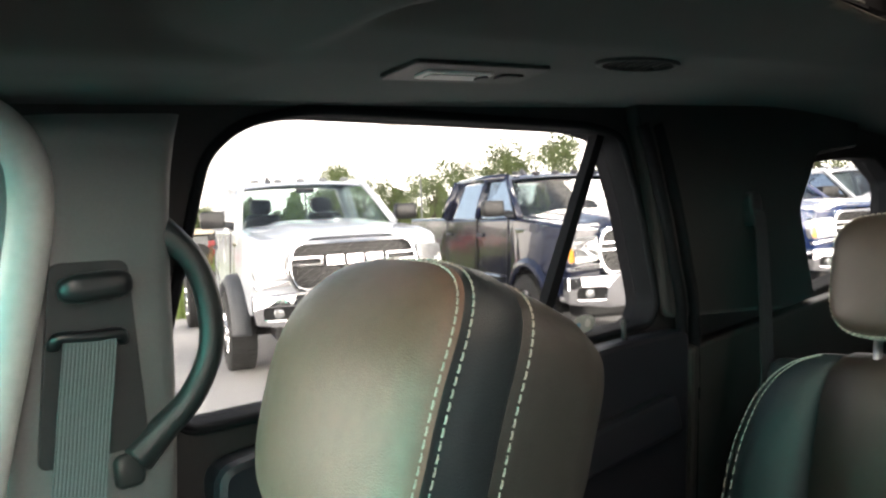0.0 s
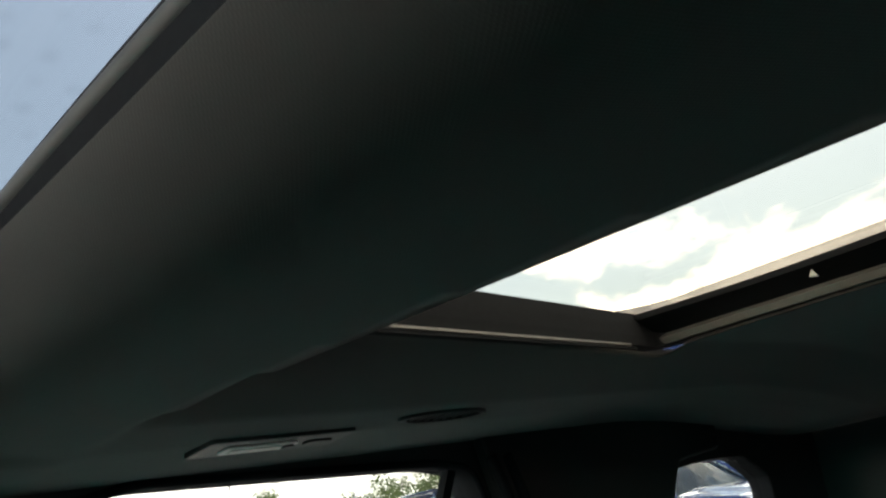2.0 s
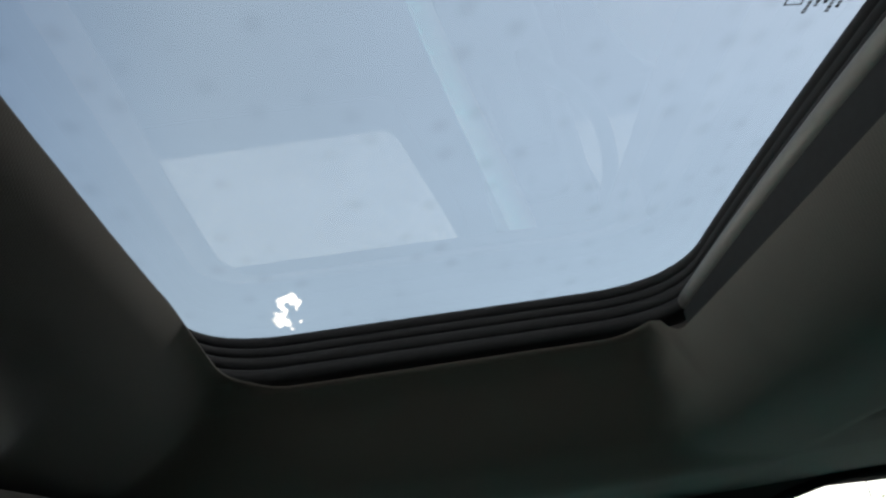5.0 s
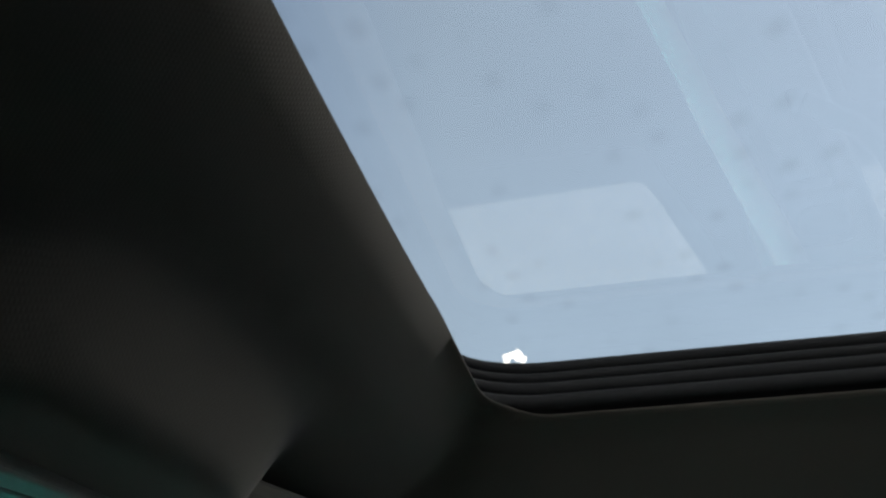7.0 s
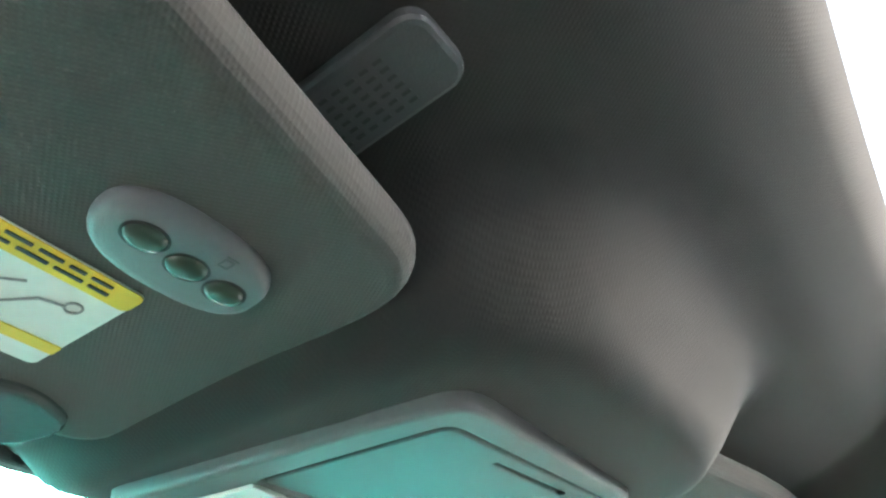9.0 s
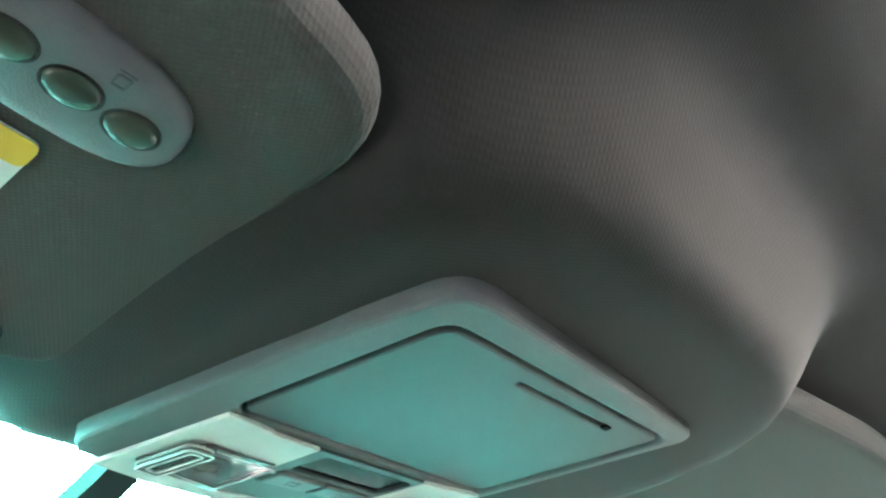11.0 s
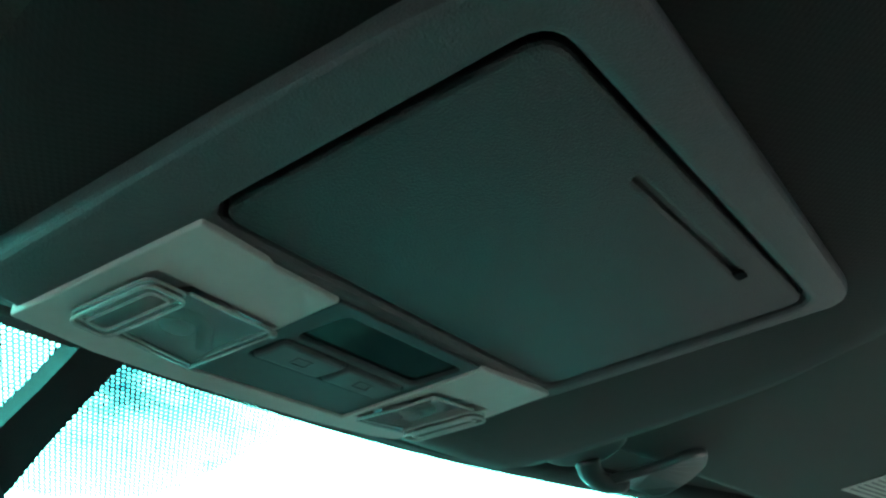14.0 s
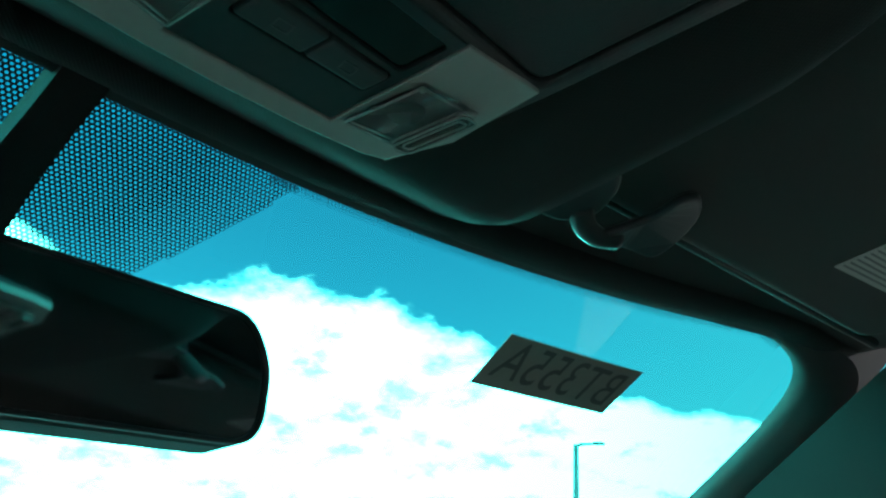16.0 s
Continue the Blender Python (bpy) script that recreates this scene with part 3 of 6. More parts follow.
def rear_sunroof():
    root = thing("sunroof", Matrix(), "rear fixed sunroof with dark frame and metal rails", "sunroof")
    lay = lambda u, v, w: Vector((*unturned(u, v), w))
    cx, cy, hx, hy, r = HOLE_B
    pane("glass_pane", [hole_loop(HOLE_B, 0.12)], 1.886, 1.890, flat, M_REARROOF, root, "tinted rear roof glass")
    part("frame", wall_band(HOLE_B, 0.004, 1.8235, 1.873, 0.001), M_RUBBER, root, "black sunroof frame", smooth=False)
    # a light rail along each side, a box for the blind across the rear
    for u in (cx - hx - 0.0005, cx + hx + 0.0005):
        part("guide_rail", slab([outline_rect(u - 0.0045, u + 0.0045, cy - hy + 0.12, cy + hy - 0.022, 0.001, 2)], 1.8190, 1.8228, lay, 0.001), M_RAIL, root, "dull aluminium guide rail")
        part("guide_channel", slab([outline_rect(u - 0.003, u + 0.007, cy - hy + 0.10, cy + hy - 0.022, 0.001, 2)], 1.8150, 1.8188, lay), M_RUBBER, root, "black guide channel")
    edge = lambda u: -0.752 + 0.50 * u * u
    us = [cx - hx - 0.004 + (2 * hx + 0.008) * k / 20 for k in range(21)]
    bm = bmesh.new()
    loft(bm, [[lay(u, edge(u), 1.862), lay(u, edge(u) + 0.004, 1.870), lay(u, cy - hy - 0.02, 1.872), lay(u, cy - hy - 0.004, 1.842)] for u in us])
    part("blind_box", bm, M_RUBBER, root, "dark roller blind box", smooth=False)
    bm = bmesh.new()
    loft(bm, [[lay(u, cy - hy + d, w) for d, w in ((0.003, 1.826), (0.008, 1.836), (0.0, 1.842), (-0.004, 1.826))] for u in us])
    part("cross_rail", bm, M_RAIL, root, "dull metal cross rail")
    u, w = -0.06, 0.012
    part("bracket", slab([[(u, 1.844), (u + w, 1.847), (u + w * 0.5, 1.856)]], 0.0, 0.004, lambda a, b, c: lay(a, edge(a) - 0.004 + c, b)), M_RAIL, root, "small metal latch bracket")


front_sunroof()
rear_sunroof()


def maker_mark():
    """Rows of print that is too fine to read, etched on the pane."""
    root = thing("glass_marking", pose(-0.014, 0.159, 1.9615, 0, 0, 3), "small black print etched on the sunroof glass", "marking")
    bm = bmesh.new()
    for s, t in (((0.030, 0.0008), (0.0, 0.0105)), ((0.030, 0.0008), (0.0, -0.0005)), ((0.0008, 0.0118), (-0.015, 0.005)), ((0.0008, 0.0118), (0.015, 0.005))):
        box(bm, (t[0], t[1] + 0.016, 0), (*s, 0.0003))
    box(bm, (0, 0.0213, 0), (0.020, 0.004, 0.0003))
    part("frame_mark", bm, M_INK, root)
    rnd = random.Random(4)
    for k in range(6):
        bm = bmesh.new()
        x = -0.022
        while x < 0.022 - 0.004 * (k % 3):
            w = rnd.uniform(0.0012, 0.0034)
            box(bm, (x + w / 2, 0.010 - 0.0052 * k, 0), (w, 0.0026, 0.0003))
            x += w + 0.0011
        part("print_line", bm, M_INK, root)


maker_mark()


# ---------------------------------------------------------------- body sides
def side_x(z):
    return 0.80 - 0.085 * (z - 1.1)


REAR_WINDOW = rounded([(0.068, 1.385), (0.086, 1.47), (0.042, 1.61), (0.010, 1.712), (-0.038, 1.748), (-0.135, 1.766), (-0.386, 1.754), (-0.70, 1.738), (-0.786, 1.720), (-0.838, 1.59), (-0.893, 1.39), (-0.868, 1.350), (-0.4, 1.366)], 0.03)
FRONT_WINDOW = rounded([(0.392, 1.355), (0.302, 1.54), (0.285, 1.66), (0.33, 1.705), (0.60, 1.690), (0.74, 1.640), (1.12, 1.365)], 0.03)
QUARTER_WINDOW = rounded([(-1.452, 1.531), (-1.52, 1.640), (-1.75, 1.648), (-1.95, 1.638), (-2.10, 1.56), (-2.10, 1.34), (-1.535, 1.305)], 0.03)


def drawn_in(loop, d):
    """A closed outline drawn in by d."""
    pts = [Vector(p) for p in loop]
    n = len(pts)
    turn = 1 if sum(pts[k - 1].cross(pts[k]) for k in range(n)) > 0 else -1
    out = []
    for k in range(n):
        way = (pts[(k + 1) % n] - pts[k - 1]).normalized()
        out.append((pts[k].x - turn * way.y * d, pts[k].y + turn * way.x * d))
    return out


def side_wall(sign):
    outer = [(1.9, 0.35), (-2.6, 0.35), (-2.6, 1.95), (0.62, 1.95), (0.88, 1.765), (1.72, 1.13), (1.9, 0.95)]
    bm = slab([outer, REAR_WINDOW, FRONT_WINDOW, QUARTER_WINDOW], 0.0, 0.07, lambda y, z, w: Vector((sign * (side_x(z) + w), y, z)))
    name = "wall_right" if sign > 0 else "wall_left"
    wall = part(name, bm, M_TRIM, label="dark interior side of the vehicle with three window openings", category="side panel", kind="structure")
    lay = lambda y, z, w: Vector((sign * (side_x(z) + w), y, z))
    rear_tint = M_CLEAR if sign > 0 else M_DARKGLASS
    for outline, tint in ((REAR_WINDOW, rear_tint), (FRONT_WINDOW, M_FRONTGLASS), (QUARTER_WINDOW, rear_tint)):
        channel = slab([drawn_in(outline, 0.0004), drawn_in(outline, 0.0035)], 0.002, 0.068, lay)
        part("glass_channel", channel, M_RUBBER, wall, "matt black rubber glass channel")
        pane("window_pane", [outline], 0.040, 0.044, lay, tint, wall, "clear side window glass")


for sgn in (1, -1):
    side_wall(sgn)

bm = bmesh.new()
box(bm, (0, -0.5, 0.42), (1.72, 4.6, 0.06))
part("floor", bm, M_CARPET, label="dark carpeted vehicle floor", category="floor", kind="structure")
bm = bmesh.new()
box(bm, (0, 1.44, 0.74), (1.62, 0.86, 0.70), 0.08, 3)
part("wall_front", bm, M_DASH, label="brown leather-covered dashboard below the windshield", category="dashboard", kind="structure")
bm = bmesh.new()
box(bm, (0, -2.55, 1.16), (1.66, 0.06, 1.56), 0.02)
part("wall_back", bm, M_TRIM, label="dark closed tailgate trim behind the seats", category="tailgate", kind="structure")


# ---------------------------------------------------------------- door and pillar trim on the passenger side
def rear_door():
    root = thing("rear_door", Matrix(), "closed dark rear door with divided window", "door")
    bm = slab([rounded([(0.05, 0.45), (0.05, 1.345), (-0.10, 1.357), (-0.745, 1.347), (-0.93, 1.335), (-0.91, 0.80), (-0.70, 0.45)], 0.03)], -0.055, -0.002, lambda y, z, w: Vector((side_x(z) + w, y, z)), 0.012)
    part("door_panel", bm, M_DOOR, root, "black grained door panel", smooth=False)
    bm = slab([rounded([(-0.02, 1.12), (-0.02, 1.20), (-0.84, 1.23), (-0.86, 1.15)], 0.02)], -0.085, -0.05, lambda y, z, w: Vector((side_x(z) + w, y, z)), 0.01)
    part("armrest", bm, M_DOOR, root, "padded black armrest")
    bm = bmesh.new()
    lay = lambda y, z, w: Vector((side_x(z) + w, y, z))
    loft(bm, [[lay(-0.756, 1.745, 0.018), lay(-0.778, 1.745, 0.018), lay(-0.778, 1.745, 0.038), lay(-0.756, 1.745, 0.038)],
              [lay(-0.548, 1.345, 0.018), lay(-0.572, 1.345, 0.018), lay(-0.572, 1.345, 0.038), lay(-0.548, 1.345, 0.038)]])
    part("division_bar", bm, M_RUBBER, root, "black window division bar")
    for grow, w0, w1, r, nm in ((0.0, -0.014, 0.012, 0.007, "window_seal"),):
        bm = bmesh.new()
        tube(bm, [lay(y, z, -0.004) for y, z in REAR_WINDOW], r, 6, closed=True, up=Vector((1, 0, 0)))
        part(nm, bm, M_RUBBER, root, "black rubber window seal", smooth=True)
    bm = bmesh.new()
    tube(bm, [(0.742, -0.742, 1.345), (0.742, -0.742, 1.362), (0.742, -0.742, 1.383), (0.742, -0.742, 1.388)], [0.007, 0.0042, 0.0055, 0.003], 10)
    part("lock_pin", bm, M_BLACK, root, "small black lock pin", smooth=True)
    return root


rear_door()


def glass_decal():
    lay = lambda y, z, w: Vector((side_x(z) + w, y, z))
    root = thing("window_decal", Matrix(), "pale oval glass decal low on the quarter pane", "decal")
    oval = [(-0.715 + 0.036 * math.cos(t), 1.376 + 0.017 * math.sin(t)) for t in [2 * math.pi * k / 24 for k in range(24)]]
    part("oval", slab([oval], 0.0375, 0.0380, lay), M_DECAL, root)
    for dy, r, m in ((-0.012, 0.008, M_PAPER), (0.014, 0.005, M_DECALBLUE)):
        dot = [(-0.715 + dy + r * math.cos(t), 1.377 + r * math.sin(t)) for t in [2 * math.pi * k / 14 for k in range(14)]]
        part("dot", slab([dot], 0.0355, 0.0365, lay), m, root)


glass_decal()


def pillar_b():
    root = thing("pillar_trim", pose(0, 0.018, 0.016), "dark grey moulded door pillar trim with belt slot", "pillar trim")
    def ring(z, lean):
        y0, y1 = 0.052 + lean, 0.232 + lean
        x1, x0 = side_x(z) - 0.001, side_x(z) - 0.062
        pts = rounded([(x1, y0), (x0, y0 + 0.012), (x0, y1 - 0.05), (x0 + 0.018, y1), (x1, y1 + 0.004)], 0.018, 4)
        return [(a, b, z) for a, b in pts]
    zs = [0.9, 1.1, 1.25, 1.36, 1.45, 1.55, 1.62, 1.67, 1.71, 1.735]
    lean = [0.05, 0.035, 0.02, 0.010, 0.004, 0.0, -0.004, -0.010, -0.018, -0.026]
    bm = bmesh.new()
    loft(bm, [ring(z, l) for z, l in zip(zs, lean)])
    part("pillar_body", bm, M_PILLAR, root, smooth=True)
    lay = lambda y, z, w: Vector((side_x(z) - 0.062 + w, y, z))
    part("slot_plate", slab([rounded([(0.105, 1.385), (0.110, 1.585), (0.185, 1.590), (0.215, 1.385)], 0.012)], -0.003, 0.004, lay, 0.001), M_BLACK, root, "black belt guide plate")
    bm = bmesh.new()
    soft_box(bm, 0.030, 0.072, 0.030, pose(side_x(1.56) - 0.072, 0.146, 1.562, 0, 0, 0), 3.2)
    part("height_adjuster", bm, M_BLACKGLOSS, root, "glossy black belt height adjuster", smooth=True)
    bm = bmesh.new()
    tube(bm, curve_pts([(side_x(1.51) - 0.070, 0.124, 1.502), (side_x(1.51) - 0.078, 0.129, 1.511), (side_x(1.51) - 0.080, 0.158, 1.513), (side_x(1.51) - 0.078, 0.186, 1.516), (side_x(1.51) - 0.070, 0.191, 1.507)]), 0.006, 8)
    part("belt_guide", bm, M_BLACKGLOSS, root, "black belt guide loop", smooth=True)
    return root


pillar_b()


def front_door_seal():
    root = thing("door_seal", Matrix(), "pale grey rounded weather seal round the front door opening", "door seal")
    bm = bmesh.new()
    way = curve_pts([(0.705, 0.40, 1.772), (0.702, 0.29, 1.768), (0.700, 0.238, 1.750), (0.700, 0.212, 1.715), (0.700, 0.210, 1.665), (0.702, 0.224, 1.60), (0.705, 0.250, 1.51), (0.708, 0.276, 1.42), (0.72, 0.31, 1.28), (0.74, 0.35, 1.10)], 6)
    tube(bm, way, 0.021, 14, up=Vector((1, 0, 0)))
    part("seal_tube", bm, M_GREYSEAL, root, smooth=True)


front_door_seal()


def belt_strap(name, pts, width, along, label, mat=None):
    """Webbing with woven ribs, as a thin band."""
    root = thing(name, pose(0, 0.018, 0.016) if name[0] == "f" else Matrix(), label, "seat belt")
    pts = curve_pts(pts, 5)
    along = Vector(along).normalized()
    n = 14
    bm = bmesh.new()
    rings = []
    for k, p in enumerate(pts):
        d = (pts[min(k + 1, len(pts) - 1)] - pts[max(k - 1, 0)]).normalized()
        w = (along - d * along.dot(d)).normalized()
        nrm = d.cross(w)
        top = [p + w * width * (j / (2 * n) - 0.5) + nrm * (0.0007 if j % 2 else 0.0014) for j in range(2 * n + 1)]
        bot = [p + w * width * (j / (2 * n) - 0.5) - nrm * (0.0007 if j % 2 else 0.0014) for j in range(2 * n, -1, -1)]
        rings.append(top + bot)
    loft(bm, rings)
    part("webbing", bm, mat or M_BELT, root, "ribbed woven webbing")
    return root


xb = side_x(1.5) - 0.078
belt_strap("front_seat_belt", [(xb - 0.001, 0.158, 1.518), (xb - 0.004, 0.159, 1.505), (xb - 0.006, 0.172, 1.44), (xb - 0.006, 0.187, 1.36), (xb + 0.0, 0.22, 1.20), (xb + 0.01, 0.27, 0.95)], 0.050, (0, 1, 0.02), "grey seat belt hanging from the door pillar")


def grab_handle():
    root = thing("grab_handle", pose(0, 0.018, 0.016), "curved dark green-black grab handle on the pillar", "grab handle")
    x = side_x(1.5) - 0.052
    pts = [(x + 0.006, 0.080, 1.622), (x - 0.004, 0.058, 1.603), (x - 0.012, 0.036, 1.570), (x - 0.014, 0.026, 1.520), (x - 0.014, 0.032, 1.470), (x - 0.010, 0.058, 1.425), (x - 0.002, 0.092, 1.395), (x + 0.006, 0.118, 1.372)]
    bm = bmesh.new()
    c = curve_pts(pts, 6)
    rad = [0.0125 + 0.006 * abs(2 * k / (len(c) - 1) - 1) ** 3 for k in range(len(c))]
    tube(bm, c, rad, 12, flat=1.15, up=Vector((1, 0, 0)))
    part("grip", bm, M_HANDLE, root, smooth=True)
    for y, z in ((0.092, 1.632), (0.128, 1.362)):
        bm = bmesh.new()
        soft_box(bm, 0.036, 0.034, 0.04, pose(x + 0.012, y, z), 4)
        part("mount", bm, M_HANDLE, root, smooth=True)
    return root


grab_handle()


def pillar_c():
    root = thing("rear_pillar_trim", Matrix(), "dark rear pillar trim between door and quarter window", "pillar trim")
    lay = lambda y, z, w: Vector((side_x(z) + w, y, z))
    up = rounded([(-0.898, 1.36), (-0.858, 1.56), (-0.812, 1.715), (-0.795, 1.778), (-1.76, 1.778), (-1.76, 1.668), (-1.525, 1.655), (-1.44, 1.53), (-1.52, 1.31), (-1.40, 1.30)], 0.02)
    part("upper_trim", slab([up], -0.030, -0.001, lay, 0.008), M_LINERTRIM, root)
    low = rounded([(-0.93, 0.5), (-0.95, 1.295), (-1.40, 1.297), (-1.52, 1.300), (-2.3, 1.30), (-2.3, 0.5)], 0.02)
    part("lower_trim", slab([low], -0.045, -0.001, lay, 0.010), M_LOWTRIM, root, "grey-brown moulded quarter panel")
    for y0 in (-0.815, -0.86):
        bm = bmesh.new()
        tube(bm, curve_pts([lay(y0 + 0.0, 1.735, -0.030), lay(y0 - 0.035, 1.64, -0.034), lay(y0 - 0.085, 1.48, -0.034), lay(y0 - 0.115, 1.32, -0.034), lay(y0 - 0.10, 0.9, -0.034)]), 0.012, 8)
        part("door_seal", bm, M_RUBBER, root, "black tubular door seal", smooth=True)
    bm = bmesh.new()
    soft_box(bm, 0.03, 0.05, 0.075, pose(side_x(1.54) - 0.036, -1.20, 1.55), 4)
    part("belt_guide", bm, M_BLACK, root, "black belt guide", smooth=True)
    return root


pillar_c()
xc = side_x(1.5) - 0.05
belt_strap("rear_seat_belt", [(xc - 0.004, -1.20, 1.545), (xc - 0.012, -1.19, 1.50), (xc - 0.03, -1.15, 1.35), (xc - 0.045, -1.10, 1.15), (xc - 0.045, -1.06, 0.9)], 0.048, (0, 1, 0), "dark seat belt hanging beside the rear seat", M_BLACK)


# ---------------------------------------------------------------- headliner fittings
def liner_pose(x, y):
    e = 0.01
    n = Vector((-(liner_z(x + e, y) - liner_z(x - e, y)) / (2 * e), -(liner_z(x, y + e) - liner_z(x, y - e)) / (2 * e), 1)).normalized()
    t = Vector((0, 1, 0))
    t = (t - n * t.dot(n)).normalized()
    s = t.cross(n)
    m = Matrix.Identity(4)
    m.col[0], m.col[1], m.col[2] = (*s, 0), (*t, 0), (*n, 0)
    m.translation = (x, y, liner_z(x, y))
    return m


def dome_lamp():
    root = thing("dome_lamp", pose(0.510, -0.206, 1.7695, 0, 4, 0), "dark slim ceiling lamp with frosted lens", "lamp")
    part("bezel", slab([outline_rect(-0.034, 0.034, -0.105, 0.098, 0.006)], -0.003, 0.004, flat, 0.002), M_BEZEL, root, "dark grey lamp bezel")
    part("lens", slab([outline_rect(-0.0145, 0.0145, -0.030, 0.068, 0.006)], -0.0060, -0.0025, flat, 0.0015), M_FROST, root, "frosted white lens")
    part("reflector", slab([outline_rect(-0.008, 0.008, -0.010, 0.060, 0.004)], -0.0070, -0.0055, flat), M_FROSTDARK, root)
    part("button", slab([[(0.0 + 0.0085 * math.cos(t), -0.020 + 0.0085 * math.sin(t)) for t in [2 * math.pi * k / 16 for k in range(16)]]], -0.0085, -0.0055, flat, 0.001), M_BEZEL, root)
    part("hook", slab([outline_rect(-0.010, 0.010, -0.085, -0.045, 0.008)], -0.0060, -0.002, flat, 0.002), M_BLACK, root)


def roof_vent():
    root = thing("roof_vent", pose(0.447, -0.440, 1.7765, 0, 5, 0), "round dark slatted ceiling air vent", "vent")
    ring = lambda r: [(0.30 * r * math.cos(t), r * math.sin(t)) for t in [2 * math.pi * k / 36 for k in range(36)]]
    part("vent_ring", slab([ring(0.082), ring(0.068)], -0.005, 0.004, flat, 0.002), M_BLACK, root)
    part("vent_back", slab([ring(0.069)], 0.004, 0.006, flat), M_RUBBER, root)
    for k in range(-3, 4):
        y = 0.017 * k
        w = 0.30 * math.sqrt(max(0, 0.068 ** 2 - y * y))
        bm = bmesh.new()
        box(bm, (0, y, 0.0), (2 * w, 0.0022, 0.008), rot=Euler((radians(35), 0, 0)).to_matrix())
        part("slat", bm, M_BLACK, root)


dome_lamp()
roof_vent()


def mic_grille():
    root = thing("microphone_grille", liner_pose(-0.177, 0.747), "small dark slotted microphone grille in the headliner", "grille")
    part("plate", slab([outline_rect(-0.017, 0.017, -0.037, 0.063, 0.009)], -0.006, 0.004, flat, 0.0025), M_GRILLE, root, smooth=False)
    for i, j in itertools.product(range(6), range(11)):
        bm = bmesh.new()
        box(bm, (-0.0100 + 0.0040 * i, -0.016 + 0.0056 * j, -0.0061), (0.0014, 0.0034, 0.0006))
        part("slot", bm, M_BLACK, root)


mic_grille()
# ---------------------------------------------------------------- overhead console
CON = pose(0.025, 0.7753, 1.7542, -11.9, -1.9, 0.3) @ Matrix.Scale(1.084, 4)      # x across, y along the slope to the front, z away from the cabin


def inset(quad, d):
    """A four-sided outline drawn in by a little on all sides."""
    c = sum((Vector(p) for p in quad), Vector((0, 0))) / 4
    return [tuple(Vector(p) + (c - Vector(p)).normalized() * d * 1.4) for p in quad]


def across(quad, u, v):
    rl, rr, fr, fl = (Vector(p) for p in quad)
    return rl.lerp(rr, u).lerp(fl.lerp(fr, u), v)


def reading_lamp(root, quad, strip):
    """One lamp: a shallow bright bowl with its bulb, a clear lens, and at one end a raised clear box; strip tells which end."""
    at_u = (lambda u, v: across(quad, u, v)) if strip < 0 else (lambda u, v: across(quad, 1 - u, v))
    lamp = part("lamp_bowl", slab([inset(quad, -0.002)], -0.0034, -0.0028, flat), M_CHROMESOFT, root, "bright lamp reflector")
    bm = bmesh.new()
    n = 12
    grid = [[bm.verts.new((*at_u(0.30 + 0.68 * i / n, j / n), -0.0050 - 0.0030 * (2 * j / n - 1) ** 2 + 0.0014 * math.cos(3.0 * i / n) + 0.0006 * math.sin(9.0 * i / n + 2.0 * j / n))) for j in range(n + 1)] for i in range(n + 1)]
    for i, j in itertools.product(range(n), range(n)):
        bm.faces.new((grid[i][j], grid[i + 1][j], grid[i + 1][j + 1], grid[i][j + 1]))
    part("reflector", bm, M_REFLECTOR, lamp, "wavy silvered reflector", smooth=True)
    bm = bmesh.new()
    tube(bm, curve_pts([(*at_u(u, v), w) for u, v, w in ((0.34, 0.62, -0.0062), (0.50, 0.40, -0.0072), (0.68, 0.42, -0.0074), (0.92, 0.72, -0.0070))], 6), 0.0013, 8, flat=2.0)
    part("light_shield", bm, M_FROSTDARK, lamp, "curved dark light shield", smooth=True)
    bm = bmesh.new()
    c = at_u(0.58, 0.60)
    soft_box(bm, 0.011, 0.007, 0.005, pose(c.x, c.y, -0.0066), 2.4, 6)
    part("bulb", bm, M_FROST, lamp, "small clear bulb", smooth=True)
    pane("lens", [rounded(quad, 0.003)], -0.0098, -0.0084, flat, M_LENS, lamp, "clear plastic lamp lens")
    # the raised end
    end = [tuple(at_u(u, v)) for u, v in ((-0.03, 0.03), (0.27, 0.03), (0.27, 0.97), (-0.03, 0.97))]
    core = [tuple(at_u(u, v)) for u, v in ((0.045, 0.12), (0.20, 0.12), (0.20, 0.88), (0.045, 0.88))]
    part("lens_box", slab([rounded(end, 0.0035), rounded(core, 0.002)], -0.0122, -0.0098, flat, 0.0010), M_LENS, lamp, "raised clear end of the lens")
    part("box_floor", slab([rounded(core, 0.002)], -0.0112, -0.0104, flat), M_LENS, lamp)
    for loop, w, r in ((rounded(end, 0.0035), -0.0121, 0.00055), (rounded(core, 0.002), -0.0121, 0.00045), (rounded(end, 0.0035), -0.0099, 0.0005)):
        bm = bmesh.new()
        tube(bm, [(a, b, w) for a, b in loop], r, 6, closed=True)
        part("lens_rib", bm, M_LENSRIB, lamp, smooth=True)
    for a, b in (((0.27, 0.02), (1.0, 0.02)), ((1.0, 0.02), (1.0, 0.98)), ((1.0, 0.98), (0.27, 0.98)), ((0.30, 0.90), (0.97, 0.93))):
        p, q = at_u(*a), at_u(*b)
        bm = bmesh.new()
        tube(bm, [(p.x, p.y, -0.0094), ((p.x + q.x) / 2, (p.y + q.y) / 2, -0.0097), (q.x, q.y, -0.0094)], 0.0006, 6)
        part("lens_rib", bm, M_LENSRIB, lamp, smooth=True)
    bm = bmesh.new()
    p = at_u(0.985, 0.03)
    soft_box(bm, 0.0028, 0.0028, 0.0024, pose(p.x, p.y, -0.0100), 2.2, 5)
    part("lens_lug", bm, M_LENSRIB, lamp, smooth=True)


